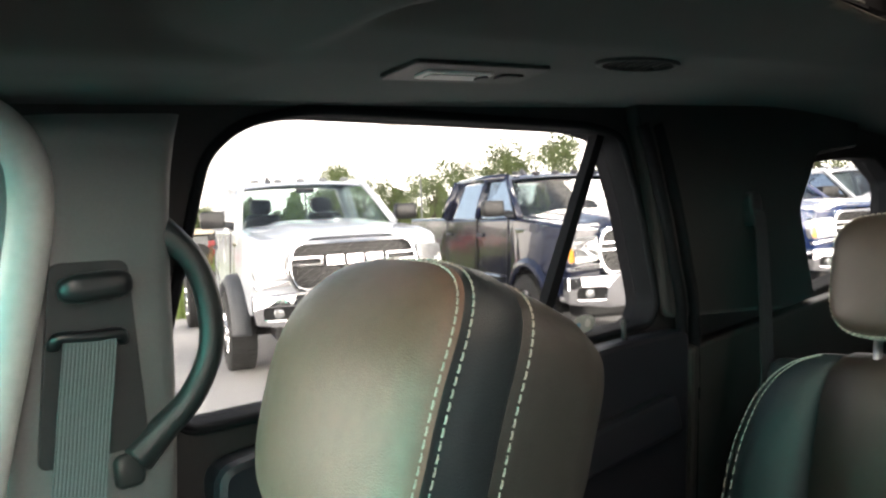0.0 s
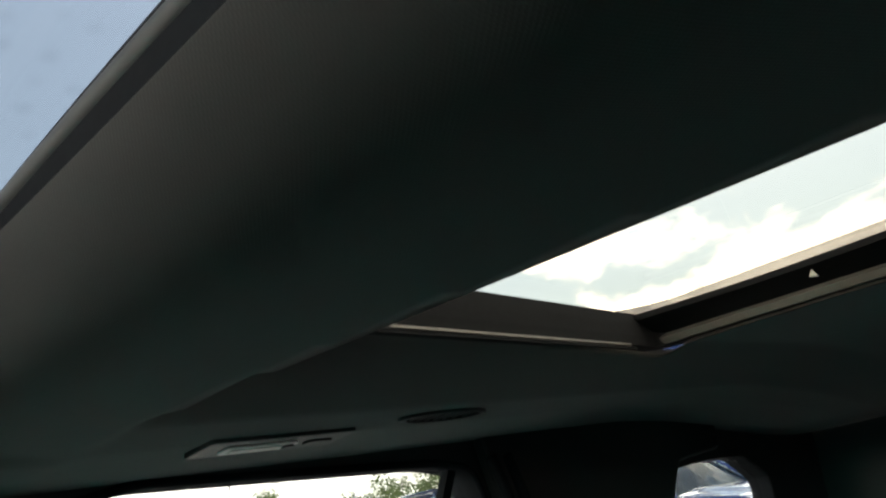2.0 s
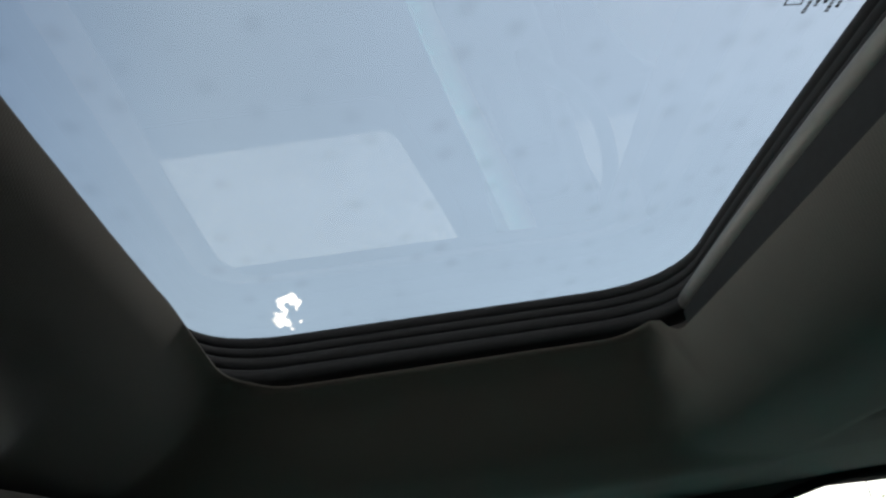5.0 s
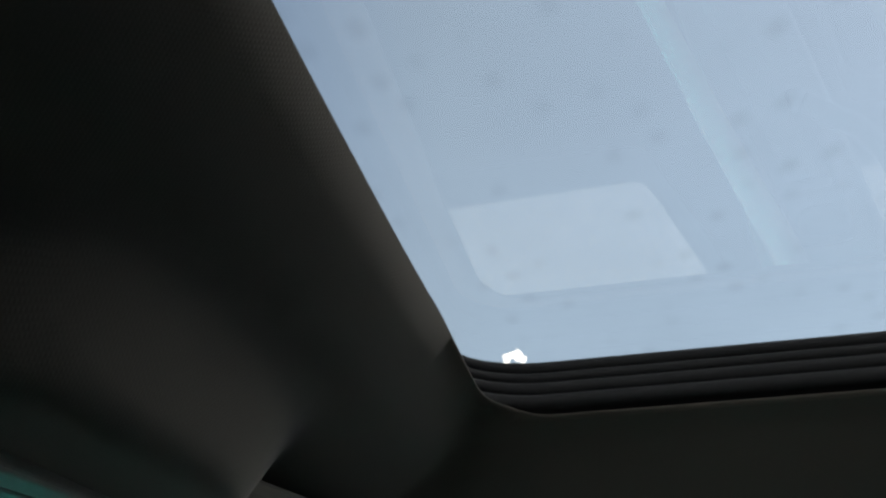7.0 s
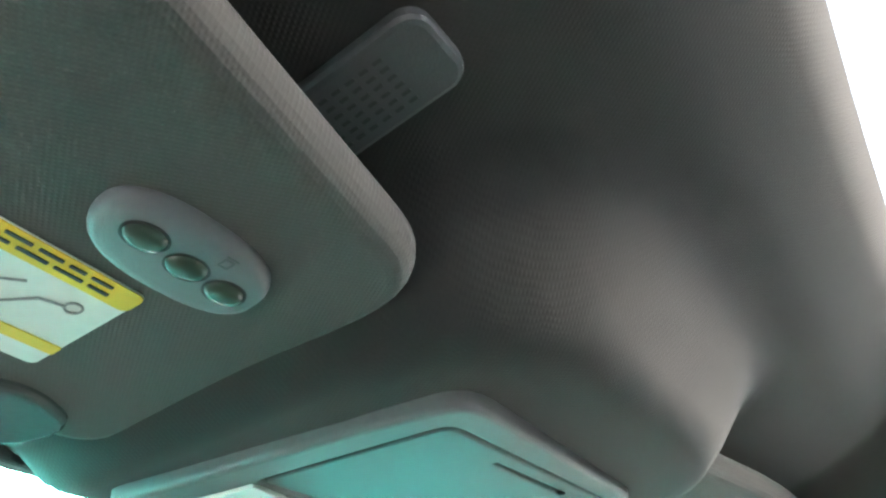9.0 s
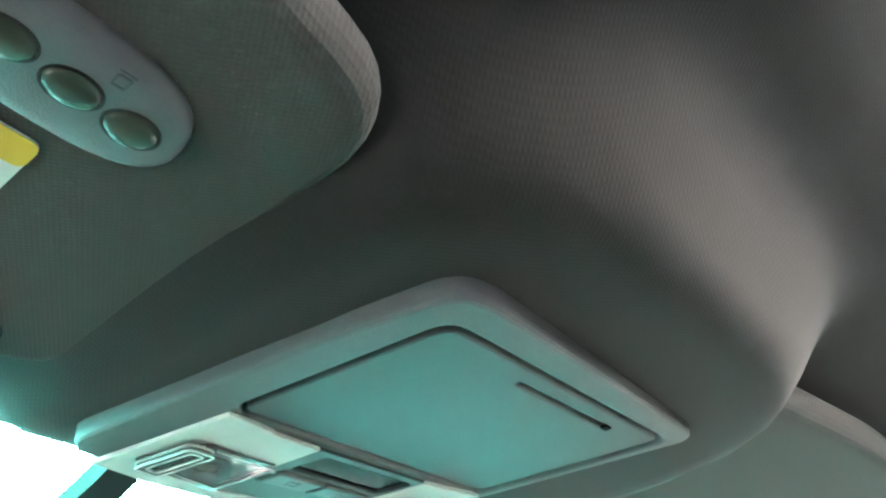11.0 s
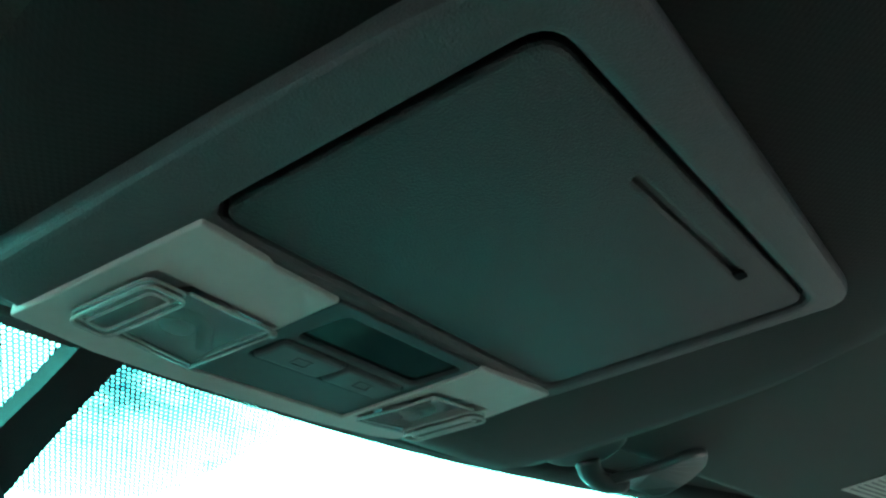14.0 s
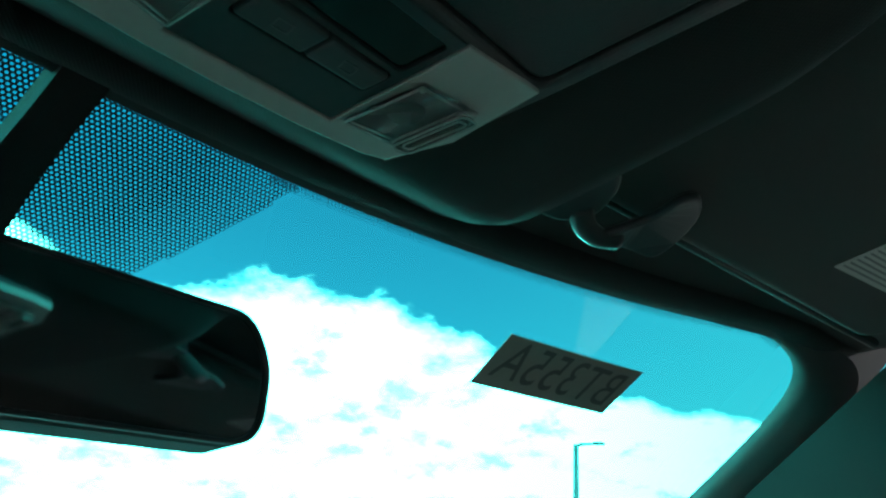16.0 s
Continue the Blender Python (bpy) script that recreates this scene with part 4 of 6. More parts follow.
def overhead_console():
    root = thing("overhead_console", CON, "grey moulded overhead console with two reading lamps", "console")
    front = [(0.0600, 0.1735), (0.0486, 0.1764), (0.0180, 0.1784), (-0.0152, 0.1788), (-0.0450, 0.1780), (-0.0704, 0.1762), (-0.0976, 0.1703)]
    body = [(0.1010, 0.0050), (0.0985, -0.0005), (0.0900, -0.0035), (0.0200, -0.0060), (-0.0690, -0.0085), (-0.0800, -0.0060), (-0.0860, 0.0010), (-0.0935, 0.0307), (-0.1005, 0.0737), (-0.1118, 0.1540), (-0.1112, 0.1610), (-0.1070, 0.1665)]
    body += [(x, y - 0.0012) for x, y in reversed(front)] + [(0.0745, 0.1480), (0.0840, 0.1060)]
    left = [(-0.0810, 0.1263), (-0.0378, 0.1303), (-0.0445, 0.1655), (-0.0872, 0.1570)]
    right = [(0.0378, 0.1322), (0.0668, 0.1300), (0.0585, 0.1625), (0.0290, 0.1650)]
    lid = [(-0.0722, 0.0081), (0.0910, 0.0092), (0.0757, 0.1065), (-0.0846, 0.1012)]
    window = [(-0.0255, 0.1130), (0.0322, 0.1146), (0.0277, 0.1340), (-0.0293, 0.1318)]
    keys = [(-0.0305, 0.1345), (0.0270, 0.1370), (0.0240, 0.1500), (-0.0340, 0.1500)]
    well = [(-0.0275, 0.1120), (0.0340, 0.1136), (0.0260, 0.1515), (-0.0350, 0.1510)]
    part("frame", slab([rounded(body, 0.006), rounded(lid, 0.008), inset(left, -0.0028), inset(right, -0.0028), well], -0.006, 0.024, flat, 0.0028, 3), M_CONSOLE, root)
    part("backing", slab([[(a * 0.97, b * 0.98) for a, b in body]], 0.0062, 0.010, flat), M_RUBBER, root)
    slot = rounded([(-0.0160, 0.0188), (0.0530, 0.0188), (0.0530, 0.0206), (-0.0160, 0.0206)], 0.0006)
    holder = part("glasses_holder", slab([rounded(inset(lid, 0.0019), 0.0075), slot], -0.0054, 0.006, flat, 0.0015), M_CONSOLELID, root, "grained grey sunglasses holder lid")
    part("pull_slot", slab([slot], -0.0030, 0.004, flat), M_CONSOLE, holder)
    part("slot_stop", slab([outline_rect(0.0500, 0.0545, 0.0180, 0.0212, 0.0004, 2)], -0.0060, -0.0048, flat), M_RUBBER, holder, "small black stop")
    bezel = [(-0.0846, 0.1022), (-0.0620, 0.1047), (-0.0590, 0.1062), (-0.0335, 0.1078), (-0.0440, 0.1690), (0.0262, 0.1690), (0.0368, 0.1092), (0.0761, 0.1068), (0.0735, 0.1480)] + front
    part("lamp_bezel", slab([bezel, left, right], -0.0078, -0.0035, flat, 0.0007), M_LAMPPANEL, root, "pale grey lamp surround")
    panel = [(-0.0328, 0.1082), (0.0360, 0.1096), (0.0256, 0.1684), (-0.0432, 0.1684)]
    part("switch_panel", slab([panel, rounded(window, 0.003), rounded(keys, 0.0025)], -0.0072, -0.0040, flat, 0.0006), M_SWITCH, root, "dark grey switch panel")
    part("display_window", slab([rounded(inset(window, 0.0002), 0.003)], -0.0056, -0.0045, flat), M_DISPLAY, root, "black glossy display window")
    for u0, u1 in ((0.015, 0.49), (0.51, 0.985)):
        quad = [across(keys, u0, 0.05), across(keys, u1, 0.05), across(keys, u1, 0.92), across(keys, u0, 0.92)]
        key = part("switch_key", slab([rounded([tuple(p) for p in quad], 0.0018)], -0.0086, -0.004, flat, 0.0014), M_KEY, root, "grey rocker switch")
        bm = bmesh.new()
        c = across(keys, (u0 + u1) / 2, 0.5)
        for s in ((0.006, 0.0006, 0, 0.002), (0.006, 0.0006, 0, -0.002), (0.0006, 0.0046, 0.003, 0), (0.0006, 0.0046, -0.003, 0)):
            box(bm, (c.x + s[2], c.y + s[3], -0.0087), (s[0], s[1], 0.0003))
        part("key_symbol", bm, M_KEYMARK, key)
    reading_lamp(root, left, -1)
    reading_lamp(root, right, 1)
    return root


overhead_console()


# ---------------------------------------------------------------- sun visors
def visor_z(x, y):
    return (1.764 if x > 0 else 1.760) - 0.25 * (y - 0.80)


def visor(sign, label):
    root = thing("sun_visor", Matrix(), label, "sun visor", "sun visors")
    lay = lambda x, y, w: Vector((x, y, visor_z(sign, y) + 0.007 + w))
    outline = rounded([(sign * x, y) for x, y in ((0.115, 0.750), (0.115, 0.937), (0.62, 0.890), (0.62, 0.708), (0.30, 0.722))], 0.032, 7)
    part("visor_body", slab([outline], -0.007, 0.013, lay, 0.009, 5), M_VISOR, root)
    bm = bmesh.new()
    tube(bm, [(sign * x, y, visor_z(sign, y) + 0.014) for x, y in ((0.14, 0.940), (0.40, 0.918), (0.67, 0.893))], 0.005, 8)
    part("rod", bm, M_BLACK, root, smooth=True)
    return root


driver = visor(-1, "charcoal cloth driver sun visor folded up")
passenger = visor(1, "charcoal cloth passenger sun visor folded up")


def visor_lay(x, y, w):
    return Vector((x, y, visor_z(x, y) + w))


def remote_panel():
    root = thing("remote_button_panel", Matrix(), "oval grey panel with three green-grey buttons on the visor", "button panel")
    oval = []
    cx, cy = -0.1910, 0.7955
    for k in range(40):
        t = 2 * math.pi * k / 40
        c, s = math.copysign(abs(math.cos(t)) ** 0.8, math.cos(t)), math.copysign(abs(math.sin(t)) ** 0.8, math.sin(t))
        oval.append((cx + 0.0340 * c + 0.003 * s, cy + 0.0175 * s + 0.001 * c))
    def dome(outline, profile):
        mx, my = (sum(p[k] for p in outline) / len(outline) for k in (0, 1))
        bm = bmesh.new()
        loft(bm, [[visor_lay(mx + (x - mx) * f, my + (y - my) * f, w) for x, y in outline] for f, w in profile])
        return bm
    body = ((1.0, 0.002), (1.0, -0.0012), (0.985, -0.0030), (0.950, -0.0043), (0.88, -0.0051), (0.70, -0.0056), (0.40, -0.0058), (0.02, -0.0058))
    part("panel_body", dome(oval, body), M_PANEL, root, "domed grey panel body", smooth=True)
    for x, y in ((-0.2085, 0.7915), (-0.1902, 0.7942), (-0.1725, 0.7962)):
        o = [(x + 0.0076 * math.cos(t), y + 0.0052 * math.sin(t)) for t in [2 * math.pi * j / 24 for j in range(24)]]
        part("button", dome(o, ((1.0, -0.0048), (0.98, -0.0062), (0.90, -0.0072), (0.70, -0.0079), (0.35, -0.0083), (0.02, -0.0084))), M_BUTTON, root, "domed green-grey push button", smooth=True)
        o2 = [(x + 0.0083 * math.cos(t), y + 0.0059 * math.sin(t)) for t in [2 * math.pi * j / 24 for j in range(24)]]
        part("button_well", slab([o2, o], -0.0061, -0.0050, visor_lay), M_INK, root)
    bm = bmesh.new()
    for dx, dy, a, b in ((0, 0, 0.005, 0.0007), (0, 0.005, 0.005, 0.0007), (-0.0025, 0.0025, 0.0007, 0.005), (0.0025, 0.0025, 0.0007, 0.005), (0, -0.0018, 0.007, 0.0006)):
        c = visor_lay(-0.1830 + 0.7 * dx, 0.7830 + 0.7 * dy, -0.0057)
        box(bm, c, (0.7 * a, b, 0.0004) if a > b else (a, 0.7 * b, 0.0004), rot=Euler((radians(-14.0), 0, 0)).to_matrix())
    part("house_symbol", bm, M_CLIP, root)


remote_panel()


def driver_lay(x, y, w):
    return visor_lay(x + 0.007, y + 0.044 + 0.06 * (x + 0.19), w)


def passenger_lay(x, y, w):
    return visor_lay(x + 0.044, y + 0.045 - 0.16 * (x - 0.388), w)


def plate(root, name, x0, x1, y0, y1, w, mat, r=0.0005, thick=0.0004):
    lay = driver_lay if x0 < 0 else passenger_lay
    return part(name, slab([outline_rect(x0, x1, y0, y1, r, 3)], w - thick, w, lay), mat, root)


def airbag_label():
    root = thing("warning_label", Matrix(), "yellow and white warning label on the driver visor", "label")
    plate(root, "paper", -0.300, -0.190, 0.778, 0.838, -0.0006, M_PAPER, 0.003)
    plate(root, "yellow_band", -0.300, -0.190, 0.778, 0.789, -0.0012, M_YELLOW, 0.003)
    plate(root, "yellow_foot", -0.300, -0.190, 0.8215, 0.8275, -0.0012, M_YELLOW, 0.001)
    rnd = random.Random(2)
    for row, y in enumerate((0.7805, 0.7845)):
        x = -0.292
        while x < -0.200:
            w = rnd.uniform(0.004, 0.011)
            plate(root, "print_bar", x, x + w, y - 0.0006, y + 0.0008, -0.0018, M_BEZEL, 0.0003)
            x += w + 0.0022
    for y in (0.795, 0.799, 0.803, 0.8315, 0.8345):
        plate(root, "print_bar", -0.295, -0.252 + rnd.uniform(-0.01, 0.01), y - 0.0007, y + 0.0007, -0.0012, M_INK, 0.0003)
    bm = bmesh.new()
    for pts in (((-0.238, 0.818), (-0.222, 0.812), (-0.214, 0.802), (-0.206, 0.800)), ((-0.226, 0.813), (-0.232, 0.804), (-0.222, 0.797)), ((-0.246, 0.808), (-0.236, 0.806), (-0.226, 0.810))):
        tube(bm, [driver_lay(a, b, -0.0014) for a, b in pts], 0.0005, 4)
    tube(bm, [driver_lay(-0.203 + 0.003 * math.cos(t), 0.799 + 0.003 * math.sin(t), -0.0014) for t in [2 * math.pi * k / 12 for k in range(12)]], 0.0005, 4, closed=True)
    part("pictogram", bm, M_GREYINK, root)
    return root


airbag_label()


def passenger_label():
    root = thing("visor_label", Matrix(), "pale ruled paper label on the passenger visor", "label")
    plate(root, "paper", 0.388, 0.505, 0.752, 0.817, -0.0006, M_PAPER, 0.001)
    for k in range(13):
        plate(root, "print_bar", 0.392, 0.500 - 0.012 * (k % 4 == 3), 0.7575 + 0.0045 * k, 0.7588 + 0.0045 * k, -0.0011, M_GREYINK, 0.0003)


passenger_label()


def visor_clip(sign, shift, label):
    """A rounded seat plate and, on a short neck, the paddle that holds the visor."""
    lay = lambda a, b, c: visor_lay(sign * (a + shift), b, c)
    root = thing("visor_clip", Matrix(), label, "clip", "visor clips")
    part("base", slab([rounded([(0.150, 0.912), (0.158, 0.939), (0.186, 0.951), (0.215, 0.949), (0.230, 0.932), (0.216, 0.906), (0.180, 0.896)], 0.014, 6)], -0.0045, 0.010, lay, 0.003, 3), M_CLIP, root)
    part("hook", slab([rounded([(0.228, 0.938), (0.258, 0.934), (0.284, 0.926), (0.279, 0.905), (0.268, 0.887), (0.251, 0.880), (0.240, 0.887), (0.246, 0.908)], 0.009, 6)], -0.0130, -0.0070, lambda a, b, c: lay(a, b, c + 0.004 * math.cos((a - 0.258) * 60) - 0.003), 0.0026, 3), M_CLIP, root, "grey-green plastic paddle hook")
    bm = bmesh.new()
    tube(bm, curve_pts([lay(0.218, 0.935, -0.002), lay(0.226, 0.937, -0.008), lay(0.236, 0.935, -0.012), lay(0.248, 0.930, -0.012)], 5), 0.0055, 10, flat=1.3)
    part("neck", bm, M_CLIP, root, smooth=True)


visor_clip(1, 0.0, "dark plastic visor clip beside the passenger visor")
visor_clip(-1, -0.008, "dark plastic visor clip beside the driver visor")


# ---------------------------------------------------------------- windshield
def shield_y(x, z):
    return 1.087 + (1.70 - z) * 1.32 - 0.12 * (x * x - 0.19)


def shield(x, z, w):
    return Vector((x, shield_y(x, z) + 0.604 * w, z + 0.797 * w))


def windshield():
    tagged_root = thing("windshield", Matrix(), "teal-tinted laminated windshield with dotted sun band", "windshield")
    bm = bmesh.new()
    n, m_ = 28, 10
    for layer, w in ((0, 0.0), (1, 0.005)):
        vs = [[bm.verts.new(shield(-0.86 + 1.72 * i / n, 1.10 + 0.68 * j / m_, w)) for j in range(m_ + 1)] for i in range(n + 1)]
        for i, j in itertools.product(range(n), range(m_)):
            q = (vs[i][j], vs[i + 1][j], vs[i + 1][j + 1], vs[i][j + 1])
            f = bm.faces.new(q[::-1] if layer else q)
            f.material_index = layer
            f.smooth = True
    me = bpy.data.meshes.new("glass_pane")
    bm.to_mesh(me)
    bm.free()
    me.materials.append(M_WINDSHIELD)
    me.materials.append(M_PASS)
    ob = new("glass_pane", me)
    ob.parent = tagged_root
    # printed dots: a patch behind the mirror and a narrow band under the header
    verts, faces = [], []

    def cell(x, z, r):
        """One six-sided cell of the ink screen with a clear hole of radius r."""
        k0 = len(verts)
        for k in range(6):
            t = math.pi / 3 * k + math.pi / 6
            verts.append(shield(x + s * 0.5775 * math.cos(t), z + s * 0.5775 * 0.604 * math.sin(t), -0.0008))
        for k in range(6):
            t = math.pi / 3 * k + math.pi / 6
            verts.append(shield(x + r * math.cos(t), z + r * 0.604 * math.sin(t), -0.0008))
        faces.extend((k0 + k, k0 + (k + 1) % 6, k0 + 6 + (k + 1) % 6, k0 + 6 + k) for k in range(6))

    s = 0.0027
    for i, j in itertools.product(range(-80, 81), range(0, 48)):
        x = (i + 0.5 * (j % 2)) * s
        z = 1.740 - j * s * 0.523
        u = (1.736 - z) / 0.0525
        half = 0.115 - 0.050 * u ** 1.25 if u > 0 else 0.12
        if u > 1.0 or abs(x) > half:
            continue
        edge = min(1.0, (half - abs(x)) / 0.05, (1.02 - u) / 0.35)
        cell(x, z, 0.00116 - 0.00024 * max(0, edge))
    for i, j in itertools.product(range(-260, 261), range(0, 5)):
        x = (i + 0.5 * (j % 2)) * s
        z = header_z(x) + 0.003 - j * s * 0.46
        if abs(x) > 0.10 and abs(x) < 0.66:
            cell(x, z, 0.00085 + 0.00014 * j)
    me = bpy.data.meshes.new("printed_dots")
    me.from_pydata([tuple(v) for v in verts], [], faces)
    me.materials.append(M_INK)
    ob = new("printed_dots", me)
    ob.parent = tagged_root
    tagged(ob, label="fine black printed ink screen with round clear holes", kind="stuff")
    # black printed border along the sides
    for sign in (-1, 1):
        bm = bmesh.new()
        inner = [(0.60, 1.766), (0.66, 1.764), (0.705, 1.757), (0.738, 1.742), (0.752, 1.725), (0.761, 1.70), (0.767, 1.63), (0.780, 1.30), (0.785, 1.10)]
        vs = [(bm.verts.new(shield(sign * x, z, -0.0010)), bm.verts.new(shield(sign * (x + 0.10), z + 0.05, -0.0010))) for x, z in inner]
        for a, b in zip(vs, vs[1:]):
            bm.faces.new((a[0], b[0], b[1], a[1]))
        part("printed_border", bm, M_INK, tagged_root, "black printed glass border")
    return tagged_root


def header_z(x):
    return 1.7375 + 0.074 * x * x - 0.020 * smooth(0.60, 0.74, abs(x))


windshield()


def header_trim():
    """The cloth-covered edge between headliner and glass."""
    bm = bmesh.new()
    rings = []
    for k in range(41):
        x = -0.74 + 1.48 * k / 40
        z = header_z(x)
        y = shield_y(x, z) - 0.001
        yb = y - 0.045
        rings.append([(x, yb, liner_z(x, yb) - 0.003), (x, y - 0.020, min(liner_z(x, y - 0.02) - 0.003, z + 0.002)), (x, y - 0.005, z - 0.001), (x, y, z + 0.004), (x, y - 0.01, z + 0.03), (x, yb, liner_z(x, yb) + 0.03)])
    loft(bm, rings)
    part("trim_header", bm, M_LINERTRIM, smooth=True, label="dark cloth header trim above the windshield", category="trim", kind="structure")


header_trim()


def pillar_a(sign):
    root = thing("windshield_pillar_trim", Matrix(), "dark teal-lit windshield pillar trim", "pillar trim", "windshield pillars")
    bm = bmesh.new()
    line = [(0.62, 1.768), (0.69, 1.758), (0.728, 1.743), (0.748, 1.718), (0.759, 1.68), (0.768, 1.61), (0.775, 1.50), (0.782, 1.30), (0.79, 1.12)]
    rings = []
    line = [(p.x, p.z) for p in curve_pts([(x, 0, z) for x, z in line], 5)]
    for k, (x, z) in enumerate(line):
        p = shield(x, z, -0.002)
        q = p + Vector((0.02, -0.035, -0.004)) * min(1, 0.25 + k / 20)
        o = p + Vector((0.03, -0.085, 0.02)) * min(1, 0.2 + k / 20)
        rings.append([(sign * a.x, a.y, a.z) for a in (p, (p + q) / 2 + Vector((-0.004, -0.004, -0.002)), q, o, o + Vector((0.05, 0.02, 0.03)), p + Vector((0.06, 0.01, 0.02)))])
    loft(bm, rings)
    part("pillar_body", bm, M_PILLAR, root, smooth=True)


pillar_a(1)
pillar_a(-1)


def mirror():
    c = Vector((0.009, 1.066, 1.627))
    n = Vector((0.12, -0.99, 0.13)).normalized()
    side = (-n).cross(Vector((0, 0, 1))).normalized()
    up = side.cross(-n).normalized()
    m = Matrix.Identity(4)
    m.col[0], m.col[1], m.col[2] = (*side, 0), (*up, 0), (*n, 0)
    m.translation = c
    root = thing("rear_view_mirror", m @ pose(0, 0, 0, 0, 0, 2.5), "black framed rear-view mirror on a stalk", "mirror")
    o = rounded([(-0.125, -0.036), (0.118, -0.036), (0.126, 0.010), (0.112, 0.036), (-0.112, 0.036), (-0.130, 0.010)], 0.022, 6)
    o_in = [(a * 0.975, b * 0.93) for a, b in o]
    part("housing", slab([o], -0.030, 0.0, flat, 0.006), M_BLACK, root)
    part("rim", slab([o, o_in], -0.001, 0.003, flat, 0.0008), M_BLACKGLOSS, root, "glossy black rim")
    part("mirror_glass", slab([o_in], -0.001, 0.001, flat), M_MIRROR, root, "dim mirror glass")
    stalk = thing("mirror_mount", Matrix(), "black sensor housing and mirror stalk on the glass", "mirror mount")
    bm = bmesh.new()
    rings = []
    for z, w in ((1.742, 0.0125), (1.72, 0.0125), (1.70, 0.014), (1.682, 0.017), (1.672, 0.012)):
        y = shield_y(-0.02, z) - 0.003
        x0 = -0.009 - (1.742 - z) * 0.15
        rings.append([(x0 - w, y, z), (x0 - w * 0.85, y - 0.016, z - 0.004), (x0 + w * 0.85, y - 0.016, z - 0.004), (x0 + w, y, z)])
    loft(bm, rings)
    part("cover", bm, M_BLACK, stalk)
    bm = bmesh.new()
    tube(bm, [(-0.02, 1.120, 1.680), (-0.010, 1.105, 1.662), (0.006, 1.085, 1.642)], 0.010, 10)
    part("arm", bm, M_BLACK, stalk, smooth=True)


mirror()


def stock_card():
    """A paper card stuck on the glass, its letters showing through from the far side."""
    root = thing("stock_card", Matrix(), "grey paper card with handwritten letters stuck on the windshield", "card")
    top = [(0.349 + 0.172 * k / 12, 1.7140 + 0.0030 * k / 12) for k in range(13)]
    foot = [(0.521 - 0.170 * k / 12, 1.6840 - 0.0020 * k / 12) for k in range(13)]
    part("paper", slab([top + foot], -0.0016, -0.0008, shield), M_CARD, root)
    cu = bpy.data.curves.new("writing", "FONT")
    cu.body, cu.size, cu.align_x, cu.align_y, cu.extrude = "BT355A", 0.047, "CENTER", "CENTER", 0.0
    ob = new("writing", cu)
    dg = bpy.context.evaluated_depsgraph_get()
    me = bpy.data.meshes.new_from_object(ob.evaluated_get(dg))
    bpy.data.objects.remove(ob)
    me.name = "writing"
    xs = [v.co.x for v in me.vertices]
    w = max(xs) - min(xs)
    for v in me.vertices:
        x, z = -v.co.x * 0.150 / w, v.co.y * 0.72
        v.co = shield(0.4355 + x, 1.6993 + z, -0.0024)
    me.materials.clear()
    me.materials.append(M_CARDINK)
    ob = new("writing", me)
    ob.parent = root
    tagged(ob, label="faint grey block letters in mirror writing")


stock_card()


# ---------------------------------------------------------------- seats
def cushion_rings(hw, hh, sections, e=3.0, n=48):
    """Rings of a cushion across its depth: (y, scale x, scale z)."""
    rings = []
    for y, sx, sz in sections:
        ring = []
        for k in range(n):
            t = 2 * math.pi * k / n
            c = math.copysign(abs(math.cos(t)) ** (2 / e), math.cos(t))
            s = math.copysign(abs(math.sin(t)) ** (2 / e), math.sin(t))
            ring.append((hw * sx * c, y, hh * sz * s))
        rings.append(ring)
    return rings


def stitches(bm, ring, off, length=0.0062, gap=0.0028, r=0.0009):
    """Short thread lengths along a closed ring of points, pushed outwards."""
    pts = [Vector(p) for p in ring]
    pts.append(pts[0])
    acc, out = 0.0, []
    c = sum(pts, Vector()) / len(pts)
    total = [0.0]
    for a, b in zip(pts, pts[1:]):
        total.append(total[-1] + (b - a).length)

    def at(s):
        for k in range(len(total) - 1):
            if s <= total[k + 1]:
                u = (s - total[k]) / max(1e-9, total[k + 1] - total[k])
                return pts[k].lerp(pts[k + 1], u)
        return pts[-1]

    s = 0.0
    while s + length < total[-1]:
        a, b = at(s), at(s + length)
        n = ((a + b) / 2 - c)
        n.y = 0
        n.normalize()
        tube(bm, [a + n * off, (a + b) / 2 + n * (off + r * 0.8), b + n * off], r, 5)
        s += length + gap
    return bm


